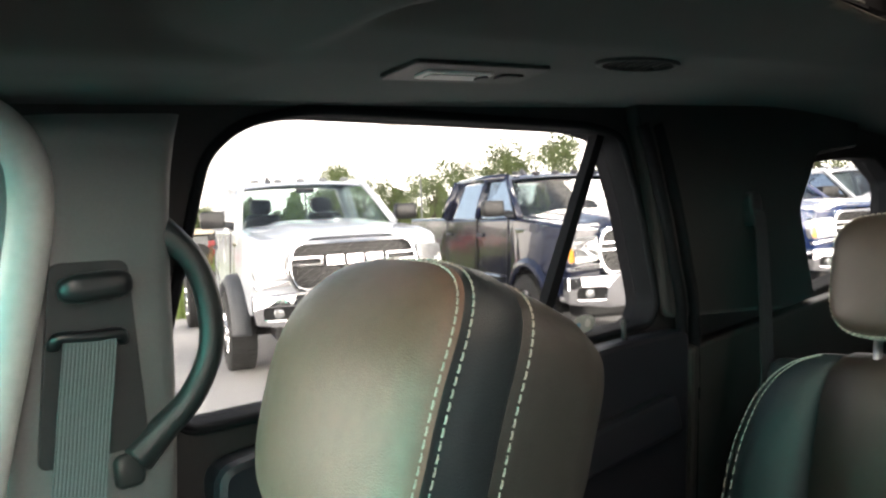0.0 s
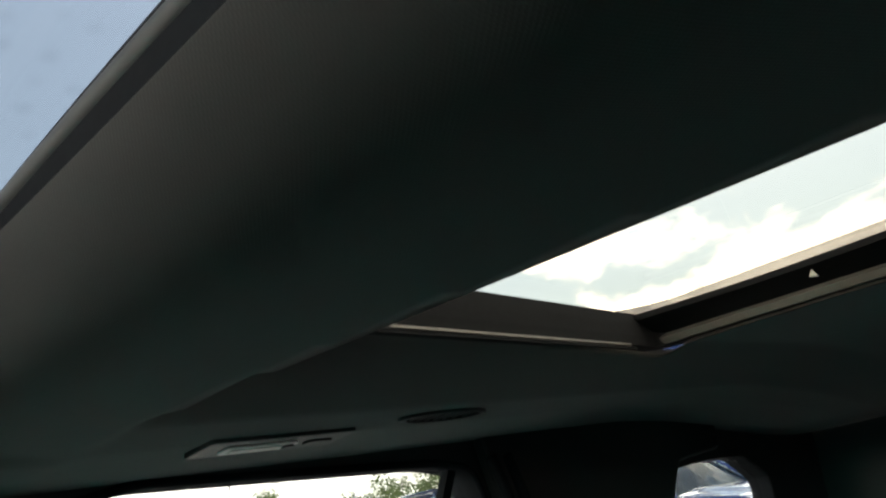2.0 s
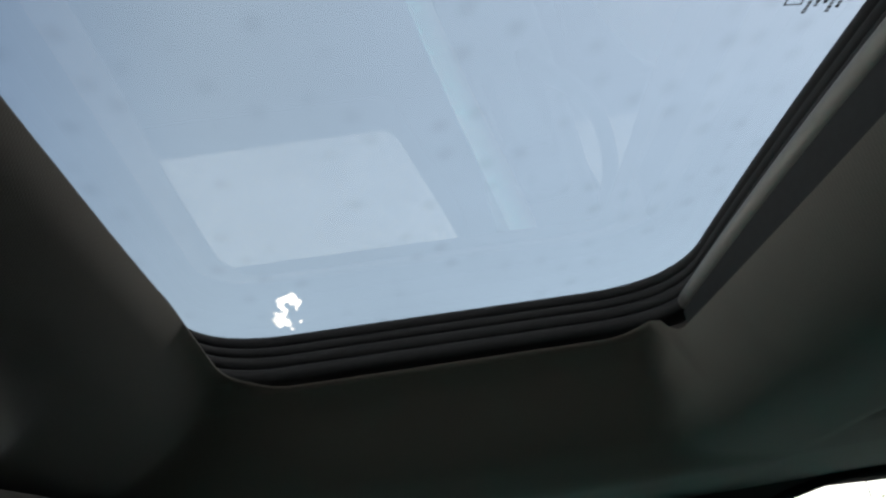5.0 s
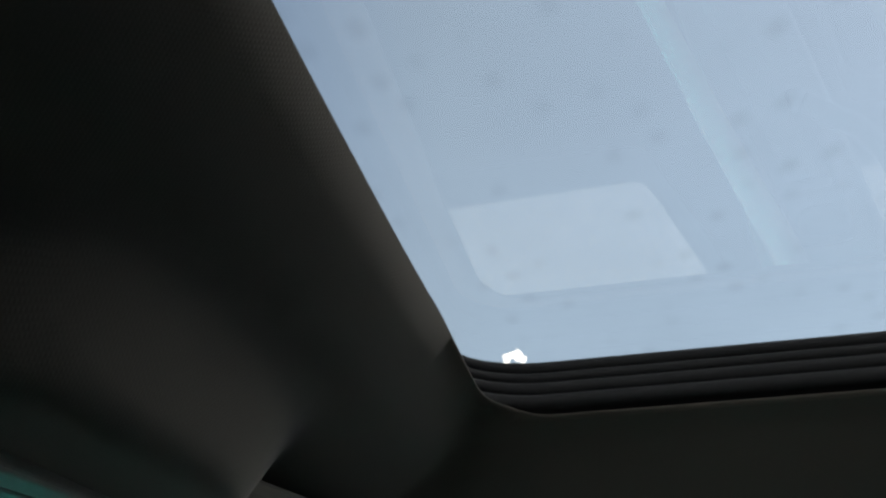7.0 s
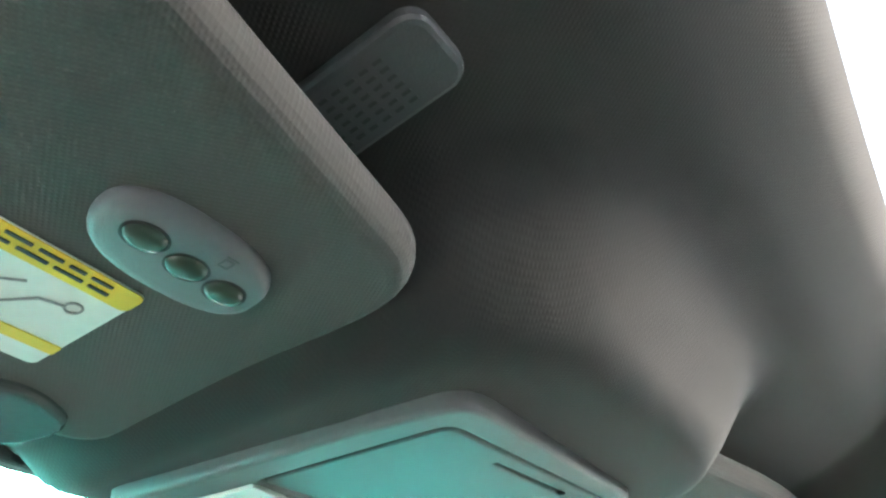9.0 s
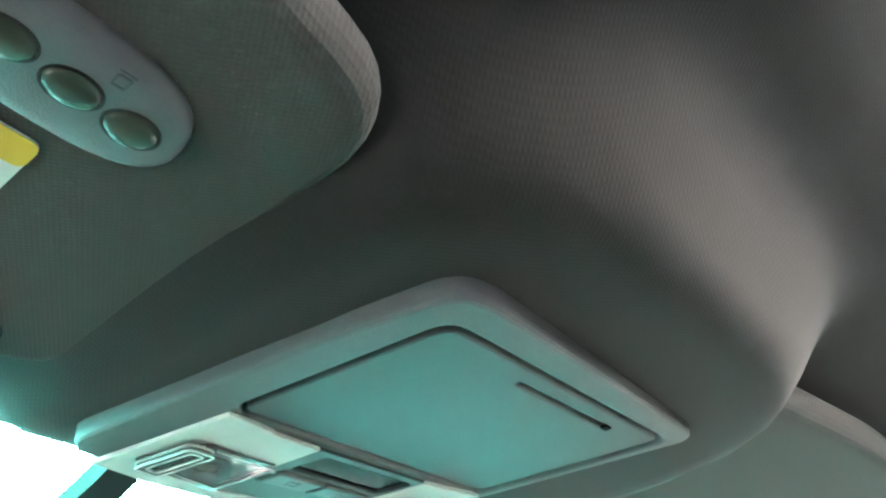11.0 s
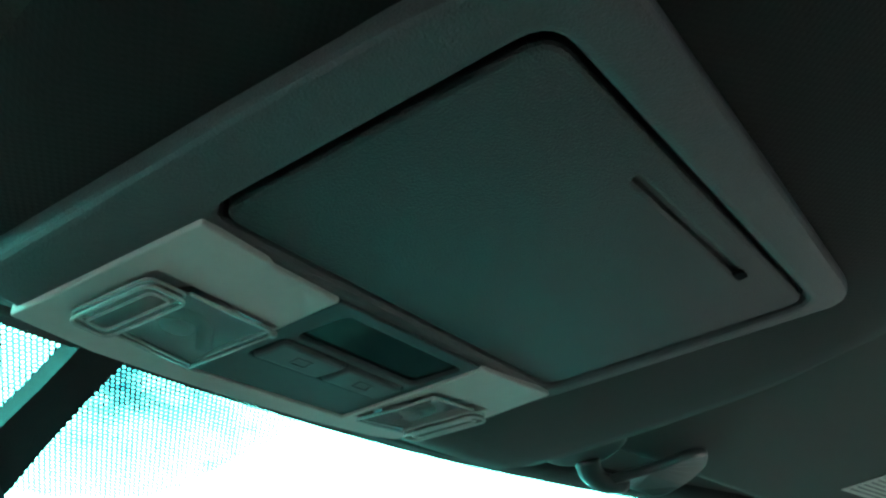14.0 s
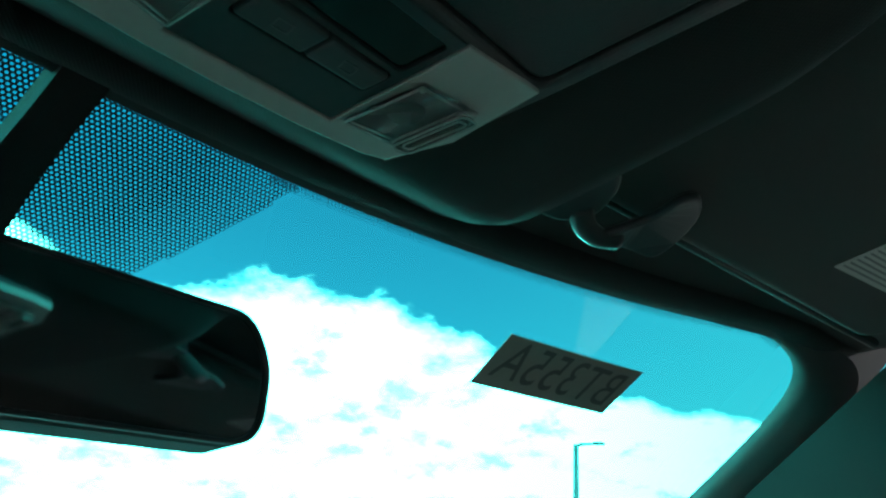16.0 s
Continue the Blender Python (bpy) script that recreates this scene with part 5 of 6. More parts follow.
def headrest(parent, m, hw=0.148, hh=0.118, depth=1.0, e=3.0, curl=0.0, hide=None):
    # the cushion's crown curls back over the top
    crowned = lambda ring: [Vector((p[0], p[1] - curl * max(0.0, p[2] / hh) ** 2, p[2])) for p in ring]
    front = [(0.0800, 0.001, 0.001), (0.0797, 0.10, 0.10), (0.0785, 0.35, 0.35), (0.0760, 0.58, 0.57), (0.0720, 0.77, 0.75), (0.0665, 0.90, 0.88), (0.0600, 0.962, 0.952), (0.0530, 0.985, 0.98)]
    gus = [(0.0530, 0.985, 0.98), (0.0505, 0.978, 0.974), (0.040, 1.0, 1.0), (0.020, 1.0, 0.995), (0.002, 0.985, 0.965), (-0.002, 0.968, 0.945)]
    back = [(-0.002, 0.968, 0.945), (-0.006, 0.972, 0.948), (-0.040, 0.955, 0.915), (-0.075, 0.93, 0.86), (-0.104, 0.87, 0.76), (-0.120, 0.70, 0.60), (-0.126, 0.35, 0.33), (-0.127, 0.001, 0.001)]
    front, gus, back = ([(y * depth, a, c_) for y, a, c_ in some] for some in (front, gus, back))
    root = new("headrest")
    root.empty_display_size = 0.03
    root.parent = parent
    root.matrix_basis = m
    for name, secs, mat, lab in (("front_panel", front, hide or M_LEATHER, "brown leather front panel"), ("side_gusset", gus, M_BLACKLEATHER, "black leather side gusset"), ("back_panel", back, M_LEATHERDARK, "dark brown leather back panel")):
        bm = bmesh.new()
        loft(bm, [crowned(q) for q in cushion_rings(hw, hh, secs, e, 64)], cap=False)
        part(name, bm, mat, root, lab, smooth=True)
    for y, sx, sz in ((0.0575, 0.972, 0.963), (0.0465, 0.988, 0.986), (-0.011, 0.971, 0.946)):
        bm = bmesh.new()
        stitches(bm, crowned(cushion_rings(hw, hh, [(y * depth, sx, sz)], e, 64)[0]), 0.0008)
        part("stitching", bm, M_THREAD, root, "pale cream stitching")
    for x in (-0.055, 0.055):
        bm = bmesh.new()
        tube(bm, [(x, -0.005, -hh - 0.10), (x, -0.003, -hh * 0.7)], 0.007, 10)
        part("post", bm, M_ALU, root, "polished metal post", smooth=True)
    return root


def seat(x, y, top, label, tilt=-12, width=0.52, hr_z=0.135, yaw=0, group="front seats", hr=(0.148, 0.118, 1.15, 3.0), lean=6, side=0, out=(0, 0), hide=None):
    hide = hide or M_LEATHER
    m = pose(x, y, top, tilt, 0, 0)
    root = thing("car_seat", Matrix(), label, "car seat", group)
    # the backrest: centre panel, two bolsters, back shell
    bm = bmesh.new()
    rings = []
    for z, w, d in ((-0.62, 0.15, 0.055), (-0.40, 0.150, 0.062), (-0.20, 0.145, 0.055), (-0.08, 0.135, 0.045), (-0.03, 0.125, 0.034), (-0.008, 0.112, 0.018), (0.0, 0.10, 0.0)):
        rings.append([m @ Vector(p) for p in ((-w, d, z), (-w * 0.5, d + 0.006, z), (0, d + 0.008, z), (w * 0.5, d + 0.006, z), (w, d, z), (w, -0.04, z), (-w, -0.04, z))])
    loft(bm, rings)
    part("back_centre", bm, hide, root, "brown leather backrest centre", smooth=True)
    for sx in (-1, 1):
        bm = bmesh.new()
        rings = []
        seam = []
        for z, w0, w1, d in ((-0.62, 0.148, 0.262, 0.105), (-0.40, 0.148, 0.262, 0.100), (-0.22, 0.144, 0.252, 0.084), (-0.12, 0.138, 0.232, 0.064), (-0.06, 0.130, 0.205, 0.046), (-0.025, 0.120, 0.172, 0.030), (-0.006, 0.108, 0.130, 0.014)):
            k = width / 0.52
            w1 *= k
            rings.append([m @ Vector((sx * px, py, z)) for px, py in ((w0, d * 0.55), (w0 + 0.25 * (w1 - w0), d * 0.85), (w0 + 0.6 * (w1 - w0), d), (w0 + 0.9 * (w1 - w0), d * 0.9), (w1, d * 0.45), (w1, -0.045), (w0, -0.045))])
            seam.append([m @ Vector((sx * (w0 + 0.80 * (w1 - w0)), d * 0.965 + 0.001, z)), m @ Vector((sx * (w0 + 0.90 * (w1 - w0)), d * 0.90 + 0.001, z))])
        loft(bm, rings)
        part("bolster", bm, M_BLACKLEATHER, root, "black leather side bolster", smooth=True)
        for j in (0, 1):
            bm = bmesh.new()
            pts = curve_pts([q[j] for q in seam], 12)
            n = m.to_3x3() @ Vector((sx * 0.5, 1, 0.3)).normalized()
            for a, b in zip(pts[::2], pts[1::2]):
                d = (b - a).normalized() * 0.003
                tube(bm, [a - d + n * 0.0012, b + n * 0.0012], 0.0011, 4)
            part("stitching", bm, M_THREAD, root, "pale cream stitching")
    bm = bmesh.new()
    box(bm, m @ Vector((0, -0.065, -0.31)), (width * 0.94, 0.05, 0.58), 0.03, 3, m.to_3x3())
    part("back_shell", bm, M_BLACK, root, "black moulded seat back shell")
    bm = bmesh.new()
    soft_box(bm, width, 0.50, 0.16, pose(x, y + 0.32, top - 0.62), 5)
    part("seat_cushion", bm, hide, root, smooth=True)
    bm = bmesh.new()
    box(bm, (x, y + 0.25, (top - 0.68 + 0.45) / 2 + 0.0), (width * 0.8, 0.45, max(0.05, top - 0.68 - 0.45)), 0.02)
    part("seat_base", bm, M_BLACK, root)
    headrest(root, m @ pose(0.004 + out[0], 0.008 + out[1], hr_z, lean, side, yaw), *hr, hide=hide)
    return root


seat(0.425, 0.016, 1.322, "brown and black leather front passenger seat", 10, hr_z=0.131, hr=(0.146, 0.130, 1.10, 3.2, 0.036), lean=10, side=-2, yaw=-6, out=(-0.010, -0.004))
# the rear cabin's shade is carried by this seat's darkened leather
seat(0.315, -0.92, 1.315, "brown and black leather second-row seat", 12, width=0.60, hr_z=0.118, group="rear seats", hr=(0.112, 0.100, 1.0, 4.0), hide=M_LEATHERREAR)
# ---------------------------------------------------------------- outdoors
# the lot slopes a little against the floor of the parked vehicle
HUB = Vector((-0.2, 0.35, 1.6))
SLOPE = Matrix.Translation(HUB) @ Matrix.Rotation(radians(2.9), 4, Vector((0.857, -0.515, 0))) @ Matrix.Translation(-HUB)
bm = bmesh.new()
bmesh.ops.create_grid(bm, x_segments=40, y_segments=40, size=2500)
field = part("ground", bm, M_FIELD, label="open green field running to the horizon", category="ground", kind="structure")
field.matrix_world = SLOPE
ROW = radians(79)
fwd, rgt = Vector((-math.sin(ROW), math.cos(ROW), 0)), Vector((math.cos(ROW), math.sin(ROW), 0))
# paved lot: everything on this side of the verge behind the parked row
lot = []
edge0 = Vector((13.1, -3.3, 0))
rnd = random.Random(7)
for k in range(60):
    lot.append(edge0 + rgt * (60 - 2.2 * k) + fwd * rnd.uniform(-0.12, 0.12))
lot += [edge0 - rgt * 72 + fwd * 90, edge0 + rgt * 60 + fwd * 90]
bm = bmesh.new()
v0 = [bm.verts.new((p.x, p.y, 0.006)) for p in lot]
v1 = [bm.verts.new((p.x, p.y, -0.10)) for p in lot]
bm.faces.new(v0)
for k in range(len(lot)):
    bm.faces.new((v0[k], v1[k], v1[(k + 1) % len(lot)], v0[(k + 1) % len(lot)]))
paved = part("pavement", bm, M_ASPHALT, label="worn light grey asphalt of the parking lot", category="pavement", kind="structure")
paved.matrix_world = SLOPE


def wheel(parent, x, y, r, w, sx, rim=0.60, mat=None, spokes=8):
    root = new("wheel")
    root.empty_display_size = 0.1
    root.parent = parent
    root.matrix_basis = pose(x, y, r, 0, 0, 0)
    bm = bmesh.new()
    prof = [(-0.5, rim), (-0.5, 0.93), (-0.40, 0.985), (-0.2, 1.0), (0.2, 1.0), (0.40, 0.985), (0.5, 0.93), (0.5, rim)]
    rings = [[(a * w, r * b * math.cos(t), r * b * math.sin(t)) for a, b in prof] for t in [2 * math.pi * k / 36 for k in range(36)]]
    rings.append(rings[0])
    loft(bm, rings, close=False, cap=False)
    part("tyre", bm, M_TYRE, root, "black rubber tyre", smooth=True)
    bm = bmesh.new()
    for k in range(44):
        t = 2 * math.pi * k / 44
        for s in (-1, 1):
            box(bm, (s * w * 0.28, r * 0.998 * math.cos(t + 0.03 * s), r * 0.998 * math.sin(t + 0.03 * s)), (w * 0.36, 0.035, 0.016), rot=Euler((t + math.pi / 2, 0, 0)).to_matrix())
    part("tread", bm, M_TYRE, root)
    bm = bmesh.new()
    prof = [(-0.45, rim), (0.42, rim), (0.46, rim * 0.97), (0.40, rim * 0.90), (0.20, rim * 0.86), (0.12, rim * 0.3), (0.30, 0.12), (0.30, 0.0)]
    rings = [[(sx * a * w, r * b * math.cos(t), r * b * math.sin(t)) for a, b in prof] for t in [2 * math.pi * k / 32 for k in range(32)]]
    rings.append(rings[0])
    loft(bm, rings, close=False, cap=False)
    bmesh.ops.remove_doubles(bm, verts=bm.verts, dist=1e-5)
    part("rim", bm, mat or M_CHROME, root, "bright wheel rim", smooth=True)
    for k in range(spokes):
        t = 2 * math.pi * k / spokes
        bm = bmesh.new()
        a, b = 0.20 * r, rim * 0.90 * r
        tube(bm, [(sx * w * 0.34, a * math.cos(t), a * math.sin(t)), (sx * w * 0.36, (a + b) / 2 * math.cos(t), (a + b) / 2 * math.sin(t)), (sx * w * 0.38, b * math.cos(t), b * math.sin(t))], [0.032, 0.026, 0.034], 6)
        part("spoke", bm, mat or M_CHROME, root)
    bm = bmesh.new()
    tube(bm, [(sx * w * 0.2, 0, 0), (sx * w * 0.46, 0, 0), (sx * w * 0.5, 0, 0)], [0.085, 0.08, 0.05], 16)
    part("hub_cap", bm, mat or M_CHROME, root, smooth=True)
    return root


def arch(y, r, z0, n=10):
    """Points of a wheel opening in a side profile, from front to back."""
    return [(y + r * math.cos(t), max(z0, 0.40 + r * math.sin(t))) for t in [math.pi * k / n for k in range(n + 1)]]


def truck(name, front, paint, crew, bed, label, heading=79, flare=None, size=1.0):
    m = SLOPE @ pose(front.x, front.y, 0.006, 0, 0, heading) @ Matrix.Scale(size, 4)
    root = thing(name, m, label, "pickup truck", "parked trucks")
    cab_back = -3.95 if crew else -3.18
    rear_axle = -4.85 if not bed else -4.75
    wide = 0.0 if bed else 0.10                 # the work truck stands on a wider front axle
    end = -5.85 if bed else cab_back
    A = -0.98                                   # front axle
    belt = 1.45
    # lower body in side view; the nose narrows and the flank rolls inwards at the top
    prof = [(-0.05, 0.62), (-0.02, 0.95), (-0.05, 1.31), (-0.14, 1.355), (-0.60, 1.405), (-1.30, 1.450), (-1.42, belt), (cab_back, belt)]
    if bed:
        prof += [(cab_back - 0.02, 1.46), (end, 1.47), (end, 0.62)]
        prof += [(p[0], p[1]) for p in reversed(arch(rear_axle, 0.50, 0.60))]
    else:
        prof += [(cab_back, 0.58)]
    prof += [(-1.60, 0.52)] + [(p[0], p[1]) for p in reversed(arch(A, 0.50, 0.60))]

    def lay(y, z, x):
        k = 1 - 0.07 * smooth(-0.55, 0.0, y) - 0.05 * smooth(1.0, 1.42, z) - 0.025 * smooth(0.8, 0.5, z)
        return Vector((x * k, y, z))

    part("body", slab([prof], -1.0, 1.0, lay, 0.035), paint, root, smooth=False)
    # hood with a raised centre
    bm = bmesh.new()
    rings = []
    for y, z, w in ((-0.02, 1.300, 0.78), (-0.07, 1.340, 0.82), (-0.30, 1.382, 0.87), (-0.7, 1.425, 0.90), (-1.10, 1.455, 0.915), (-1.38, 1.470, 0.92)):
        rings.append([(x * w, y - 0.05 * x * x, z + 0.045 * smooth(0.66, 0.46, abs(x)) + 0.012 * smooth(0.95, 0.6, abs(x)) - 0.05 * smooth(0.85, 1.0, abs(x))) for x in [-1 + 2 * k / 20 for k in range(21)]])
    loft(bm, rings, close=False, cap=False)
    part("hood", bm, paint, root, smooth=True)
    # greenhouse: pillars, roof, panes
    wb, wt = 0.93, 0.74
    rb = cab_back + 0.22
    corner = {"fb": (-1.32, 1.455, 0.90), "ft": (-2.02, 1.965, wt), "bt": (rb - 0.05, 1.965, wt), "bb": (cab_back + 0.04, belt, wb)}
    for sx in (-1, 1):
        P = {k: Vector((sx * v[2], v[0], v[1])) for k, v in corner.items()}
        mid = -2.62
        q0, q1 = Vector((sx * wb, mid, belt)), Vector((sx * wt, mid - 0.03, 1.96))
        bars = [("front_pillar", P["fb"], P["ft"], 0.045), ("rear_pillar", P["bb"], P["bt"], 0.10)]
        if crew:
            bars.append(("mid_pillar", q0, q1, 0.06))
        for nm, a, b, w in bars:
            bm = bmesh.new()
            tube(bm, [a, a.lerp(b, 0.5) + Vector((sx * 0.012, 0, 0.005)), b], w, 8, flat=0.75, up=Vector((1, 0, 0)))
            part(nm, bm, paint, root, smooth=True)
        bm = bmesh.new()
        tube(bm, [P["ft"], P["ft"].lerp(P["bt"], 0.5) + Vector((sx * 0.01, 0, 0.012)), P["bt"]], 0.05, 8)
        part("roof_rail", bm, paint, root, smooth=True)
        spans = [(-1.45, mid, M_TINTGLASS), (mid, cab_back + 0.12, M_DARKGLASS)] if crew else [(-1.45, cab_back + 0.1, M_CARGLASS)]
        for y0, y1, gm in spans:
            top0 = max(-2.05, y0) if y0 != -1.45 else -2.08
            loop = [(y0 + 0.02, belt + 0.01), (top0, 1.945), (y1 - (0.02 if y1 != cab_back + 0.12 else -0.06), 1.945), (y1, belt + 0.01)]
            pane("side_window", [loop], 0.0, 0.004, lambda y, z, w, s=sx: Vector((s * (wb + (wt - wb) * (z - belt) / 0.51 + 0.012 - w), y, z)), gm, root, "tinted side window", inner=1)
    rings = []
    for y, z in ((-1.98, 1.955), (-2.06, 1.99), (-2.3, 2.012), ((rb - 2.2) / 2, 2.02), (rb + 0.15, 2.01), (rb - 0.02, 1.985), (rb - 0.07, 1.95)):
        rings.append([(x * (wt + 0.02), y, z - 0.045 * abs(x) ** 3) for x in [-1 + 2 * k / 10 for k in range(11)]])
    bm = bmesh.new()
    loft(bm, rings, close=False, cap=False)
    part("roof_panel", bm, paint, root, smooth=True)
    ws = lambda a, b, w: Vector((a * (0.885 + (wt - 0.885) * b), -1.335 - 0.70 * b - 0.06 * (0 - a * a) * -1 + w, 1.462 + 0.498 * b))
    pane("windshield", [[(-0.98 + 1.96 * k / 8, 0.0) for k in range(9)] + [(0.98 - 1.96 * k / 8, 1.0) for k in range(9)]], 0.0, 0.004, ws, M_CARGLASS if paint is M_WHITE else M_TINTGLASS, root, "windshield glass", inner=1)
    pane("rear_glass", [[(-0.70, 0.02), (0.70, 0.02), (0.62, 0.95), (-0.62, 0.95)]], 0.0, 0.004, lambda a, b, w: Vector((a, cab_back + 0.06 + 0.10 * b + w, belt + 0.49 * b)), M_CARGLASS, root, "rear window")
    bm = bmesh.new()
    box(bm, (0, -1.40, 1.432), (1.70, 0.20, 0.05), 0.02)
    part("cowl", bm, M_GRILLEBLACK, root, "black cowl")
    # cabin things seen through the glass
    for sx in (-1, 1):
        bm = bmesh.new()
        soft_box(bm, 0.50, 0.16, 0.70, pose(sx * 0.40, -2.72, 1.28, -10), 5, 8)
        part("seat_back", bm, M_GRILLEBLACK, root, smooth=True)
        bm = bmesh.new()
        soft_box(bm, 0.28, 0.11, 0.20, pose(sx * 0.40, -2.80, 1.72, -8), 3.5, 8)
        part("head_restraint", bm, M_GRILLEBLACK, root, smooth=True)
    bm = bmesh.new()
    box(bm, (0, -1.95, 1.88), (0.22, 0.03, 0.06), 0.01)
    part("inside_mirror", bm, M_GRILLEBLACK, root)
    bm = bmesh.new()
    box(bm, (0, -2.4, 0.95), (1.6, 2.0, 0.78), 0.05)
    part("cabin_floor", bm, M_GRILLEBLACK, root)
    # grille
    g_out = rounded([(-0.60, 0.835), (0.60, 0.835), (0.68, 1.06), (0.60, 1.325), (-0.60, 1.325), (-0.68, 1.06)], 0.09)
    g_in = rounded([(-0.565, 0.880), (0.565, 0.880), (0.635, 1.06), (0.565, 1.285), (-0.565, 1.285), (-0.635, 1.06)], 0.08)
    face = lambda x, z, w: Vector((x, 0.055 - 0.10 * x * x - 0.10 * (z - 1.0) + w, z))
    part("grille_surround", slab([g_out, g_in], -0.05, 0.035, face, 0.012), M_CHROME, root, "bright chrome grille surround")
    part("grille_back", slab([g_in], -0.06, -0.03, face), M_GRILLEBLACK, root)
    for k in range(11):
        z = 0.905 + 0.035 * k
        bm = bmesh.new()
        loft(bm, [[face(x, z + dz + 0.008 * (1 if (i + k) % 2 else -1), w) for dz, w in ((-0.007, -0.03), (-0.007, 0.0), (0.007, 0.0), (0.007, -0.03))] for i, x in enumerate([-0.56 + 1.12 * j / 22 for j in range(23)])])
        part("grille_mesh", bm, M_GRILLEBLACK, root)
    bars = [(sx_ * a, sx_ * b, c, d) for sx_ in (-1, 1) for a, b, c, d in ((0.315, 0.625, 1.155, 1.182), (0.315, 0.625, 1.085, 1.110), (0.315, 0.340, 1.110, 1.155))]
    bars += [(-0.285, -0.110, 1.085, 1.182), (-0.085, 0.085, 1.085, 1.182), (0.110, 0.285, 1.085, 1.182)]
    for x0, x1, z0, z1 in bars:
        part("grille_bar", slab([[(x0, z0), (x1, z0), (x1, z1), (x0, z1)]], 0.0, 0.03, face, 0.004), M_CHROME, root, "chrome grille bar")
    # headlamps
    for sx in (-1, 1):
        hl = rounded([(0.675, 1.000), (0.945, 0.965), (0.965, 1.04), (0.945, 1.225), (0.655, 1.240)], 0.03)
        hface = lambda x, z, w, s=sx: Vector((s * x, 0.055 - 0.55 * max(0, x - 0.66) ** 1.3 - 0.08 * (z - 1.0) + w, z))
        head = part("headlamp", slab([hl], -0.09, -0.004, hface, 0.006), M_HEADLAMP, root, "clear headlamp with bright reflector")
        for x0, z0, w_, h_ in ((0.69, 1.100, 0.11, 0.10), (0.82, 1.095, 0.09, 0.10)):
            part("reflector", slab([rounded([(x0, z0), (x0 + w_, z0), (x0 + w_, z0 + h_), (x0, z0 + h_)], 0.02)], -0.003, 0.008, hface, 0.003), M_HEADLAMP, head)
        part("turn_lamp", slab([rounded([(0.905, 0.985), (0.945, 0.98), (0.955, 1.05), (0.94, 1.12), (0.905, 1.12)], 0.01)], -0.002, 0.007, hface), M_AMBER if paint is not M_WHITE else M_FROST, head, "turn lamp")
        part("lamp_strip", slab([rounded([(0.68, 0.995), (0.895, 0.975), (0.895, 1.035), (0.68, 1.045)], 0.01)], -0.002, 0.009, hface, 0.003), M_FROST, head)
        part("lamp_trim", slab([rounded([(0.64, 0.915), (0.95, 0.885), (0.965, 0.93), (0.65, 0.970)], 0.01)], -0.05, 0.004, hface, 0.006), M_CHROME, root, "chrome lamp trim")
        # bumper half with a lamp recess
        bface = lambda x, z, w, s=sx: Vector((s * x, 0.105 - 0.16 * x ** 3 + w + 0.03 * math.sin((z - 0.55) * 9), z))
        fog = rounded([(0.60, 0.60), (0.90, 0.605), (0.90, 0.72), (0.60, 0.72)], 0.045)
        half = [(0.0, 0.52), (0.55, 0.50), (0.96, 0.55), (0.99, 0.70), (0.985, 0.835), (0.60, 0.845), (0.0, 0.83)]
        xs = []
        for (a, b), (c, d) in zip(half, half[1:] + half[:1]):
            n_ = max(1, round(math.hypot(c - a, d - b) / 0.12))
            xs += [(a + (c - a) * j / n_, b + (d - b) * j / n_) for j in range(n_)]
        part("bumper", slab([xs, fog], -0.12, 0.0, bface, 0.015), M_CHROME, root, "chrome steel bumper")
        part("fog_well", slab([fog], -0.07, -0.045, bface), M_GRILLEBLACK, root)
        bm = bmesh.new()
        c = bface(0.76, 0.66, -0.03)
        tube(bm, [c + Vector((0, -0.03, 0)), c, c + Vector((0, 0.006, 0))], [0.052, 0.05, 0.03], 14, up=Vector((0, 0, 1)))
        part("fog_lamp", bm, M_HEADLAMP, root, smooth=True)
        # flares
        bm = bmesh.new()
        for axle in ([A, rear_axle] if bed else [A]):
            rings = []
            for k in range(15):
                t = math.pi * (k / 14) * 1.10 - 0.16
                c, s = math.cos(t), math.sin(t)
                rings.append([(sx * px, axle + rr_ * c, max(0.42, 0.40 + rr_ * s)) for px, rr_ in ((0.955, 0.495), (1.035 + wide, 0.50), (1.045 + wide, 0.53), (1.015 + wide * 0.7, 0.60), (0.965, 0.615))])
            loft(bm, rings)
        part("fender_flare", bm, flare or paint, root, smooth=True)
        # mirror
        bm = bmesh.new()
        tube(bm, [(sx * 0.92, -1.60, 1.50), (sx * 1.01, -1.58, 1.52), (sx * 1.06, -1.57, 1.53)], [0.05, 0.035, 0.05], 8)
        part("mirror_arm", bm, M_FLARE, root)
        bm = bmesh.new()
        soft_box(bm, 0.27, 0.14, 0.20, pose(sx * 1.14, -1.58, 1.575), 6, 8)
        part("door_mirror", bm, M_GRILLEBLACK, root, "dark grey towing mirror", smooth=True)
        bm = bmesh.new()
        box(bm, (sx * 1.14, -1.655, 1.575), (0.22, 0.012, 0.16), 0.004)
        part("mirror_face", bm, M_MIRROR, root)
        # door seams and handles
        doors = [(-1.62, -2.64), (-2.66, cab_back + 0.08)] if crew else [(-1.62, cab_back + 0.12)]
        for y0, y1 in doors:
            bm = bmesh.new()
            for a, b in (((y0, 0.66), (y0 + 0.05, belt)), ((y1, 0.66), (y1, belt)), ((y0, 0.66), (y1, 0.66))):
                pa, pb = lay(a[0], a[1], sx * 1.003), lay(b[0], b[1], sx * 1.003)
                tube(bm, [pa, pa.lerp(pb, 0.5) + Vector((sx * 0.004, 0, 0)), pb], 0.006, 4, up=Vector((1, 0, 0)))
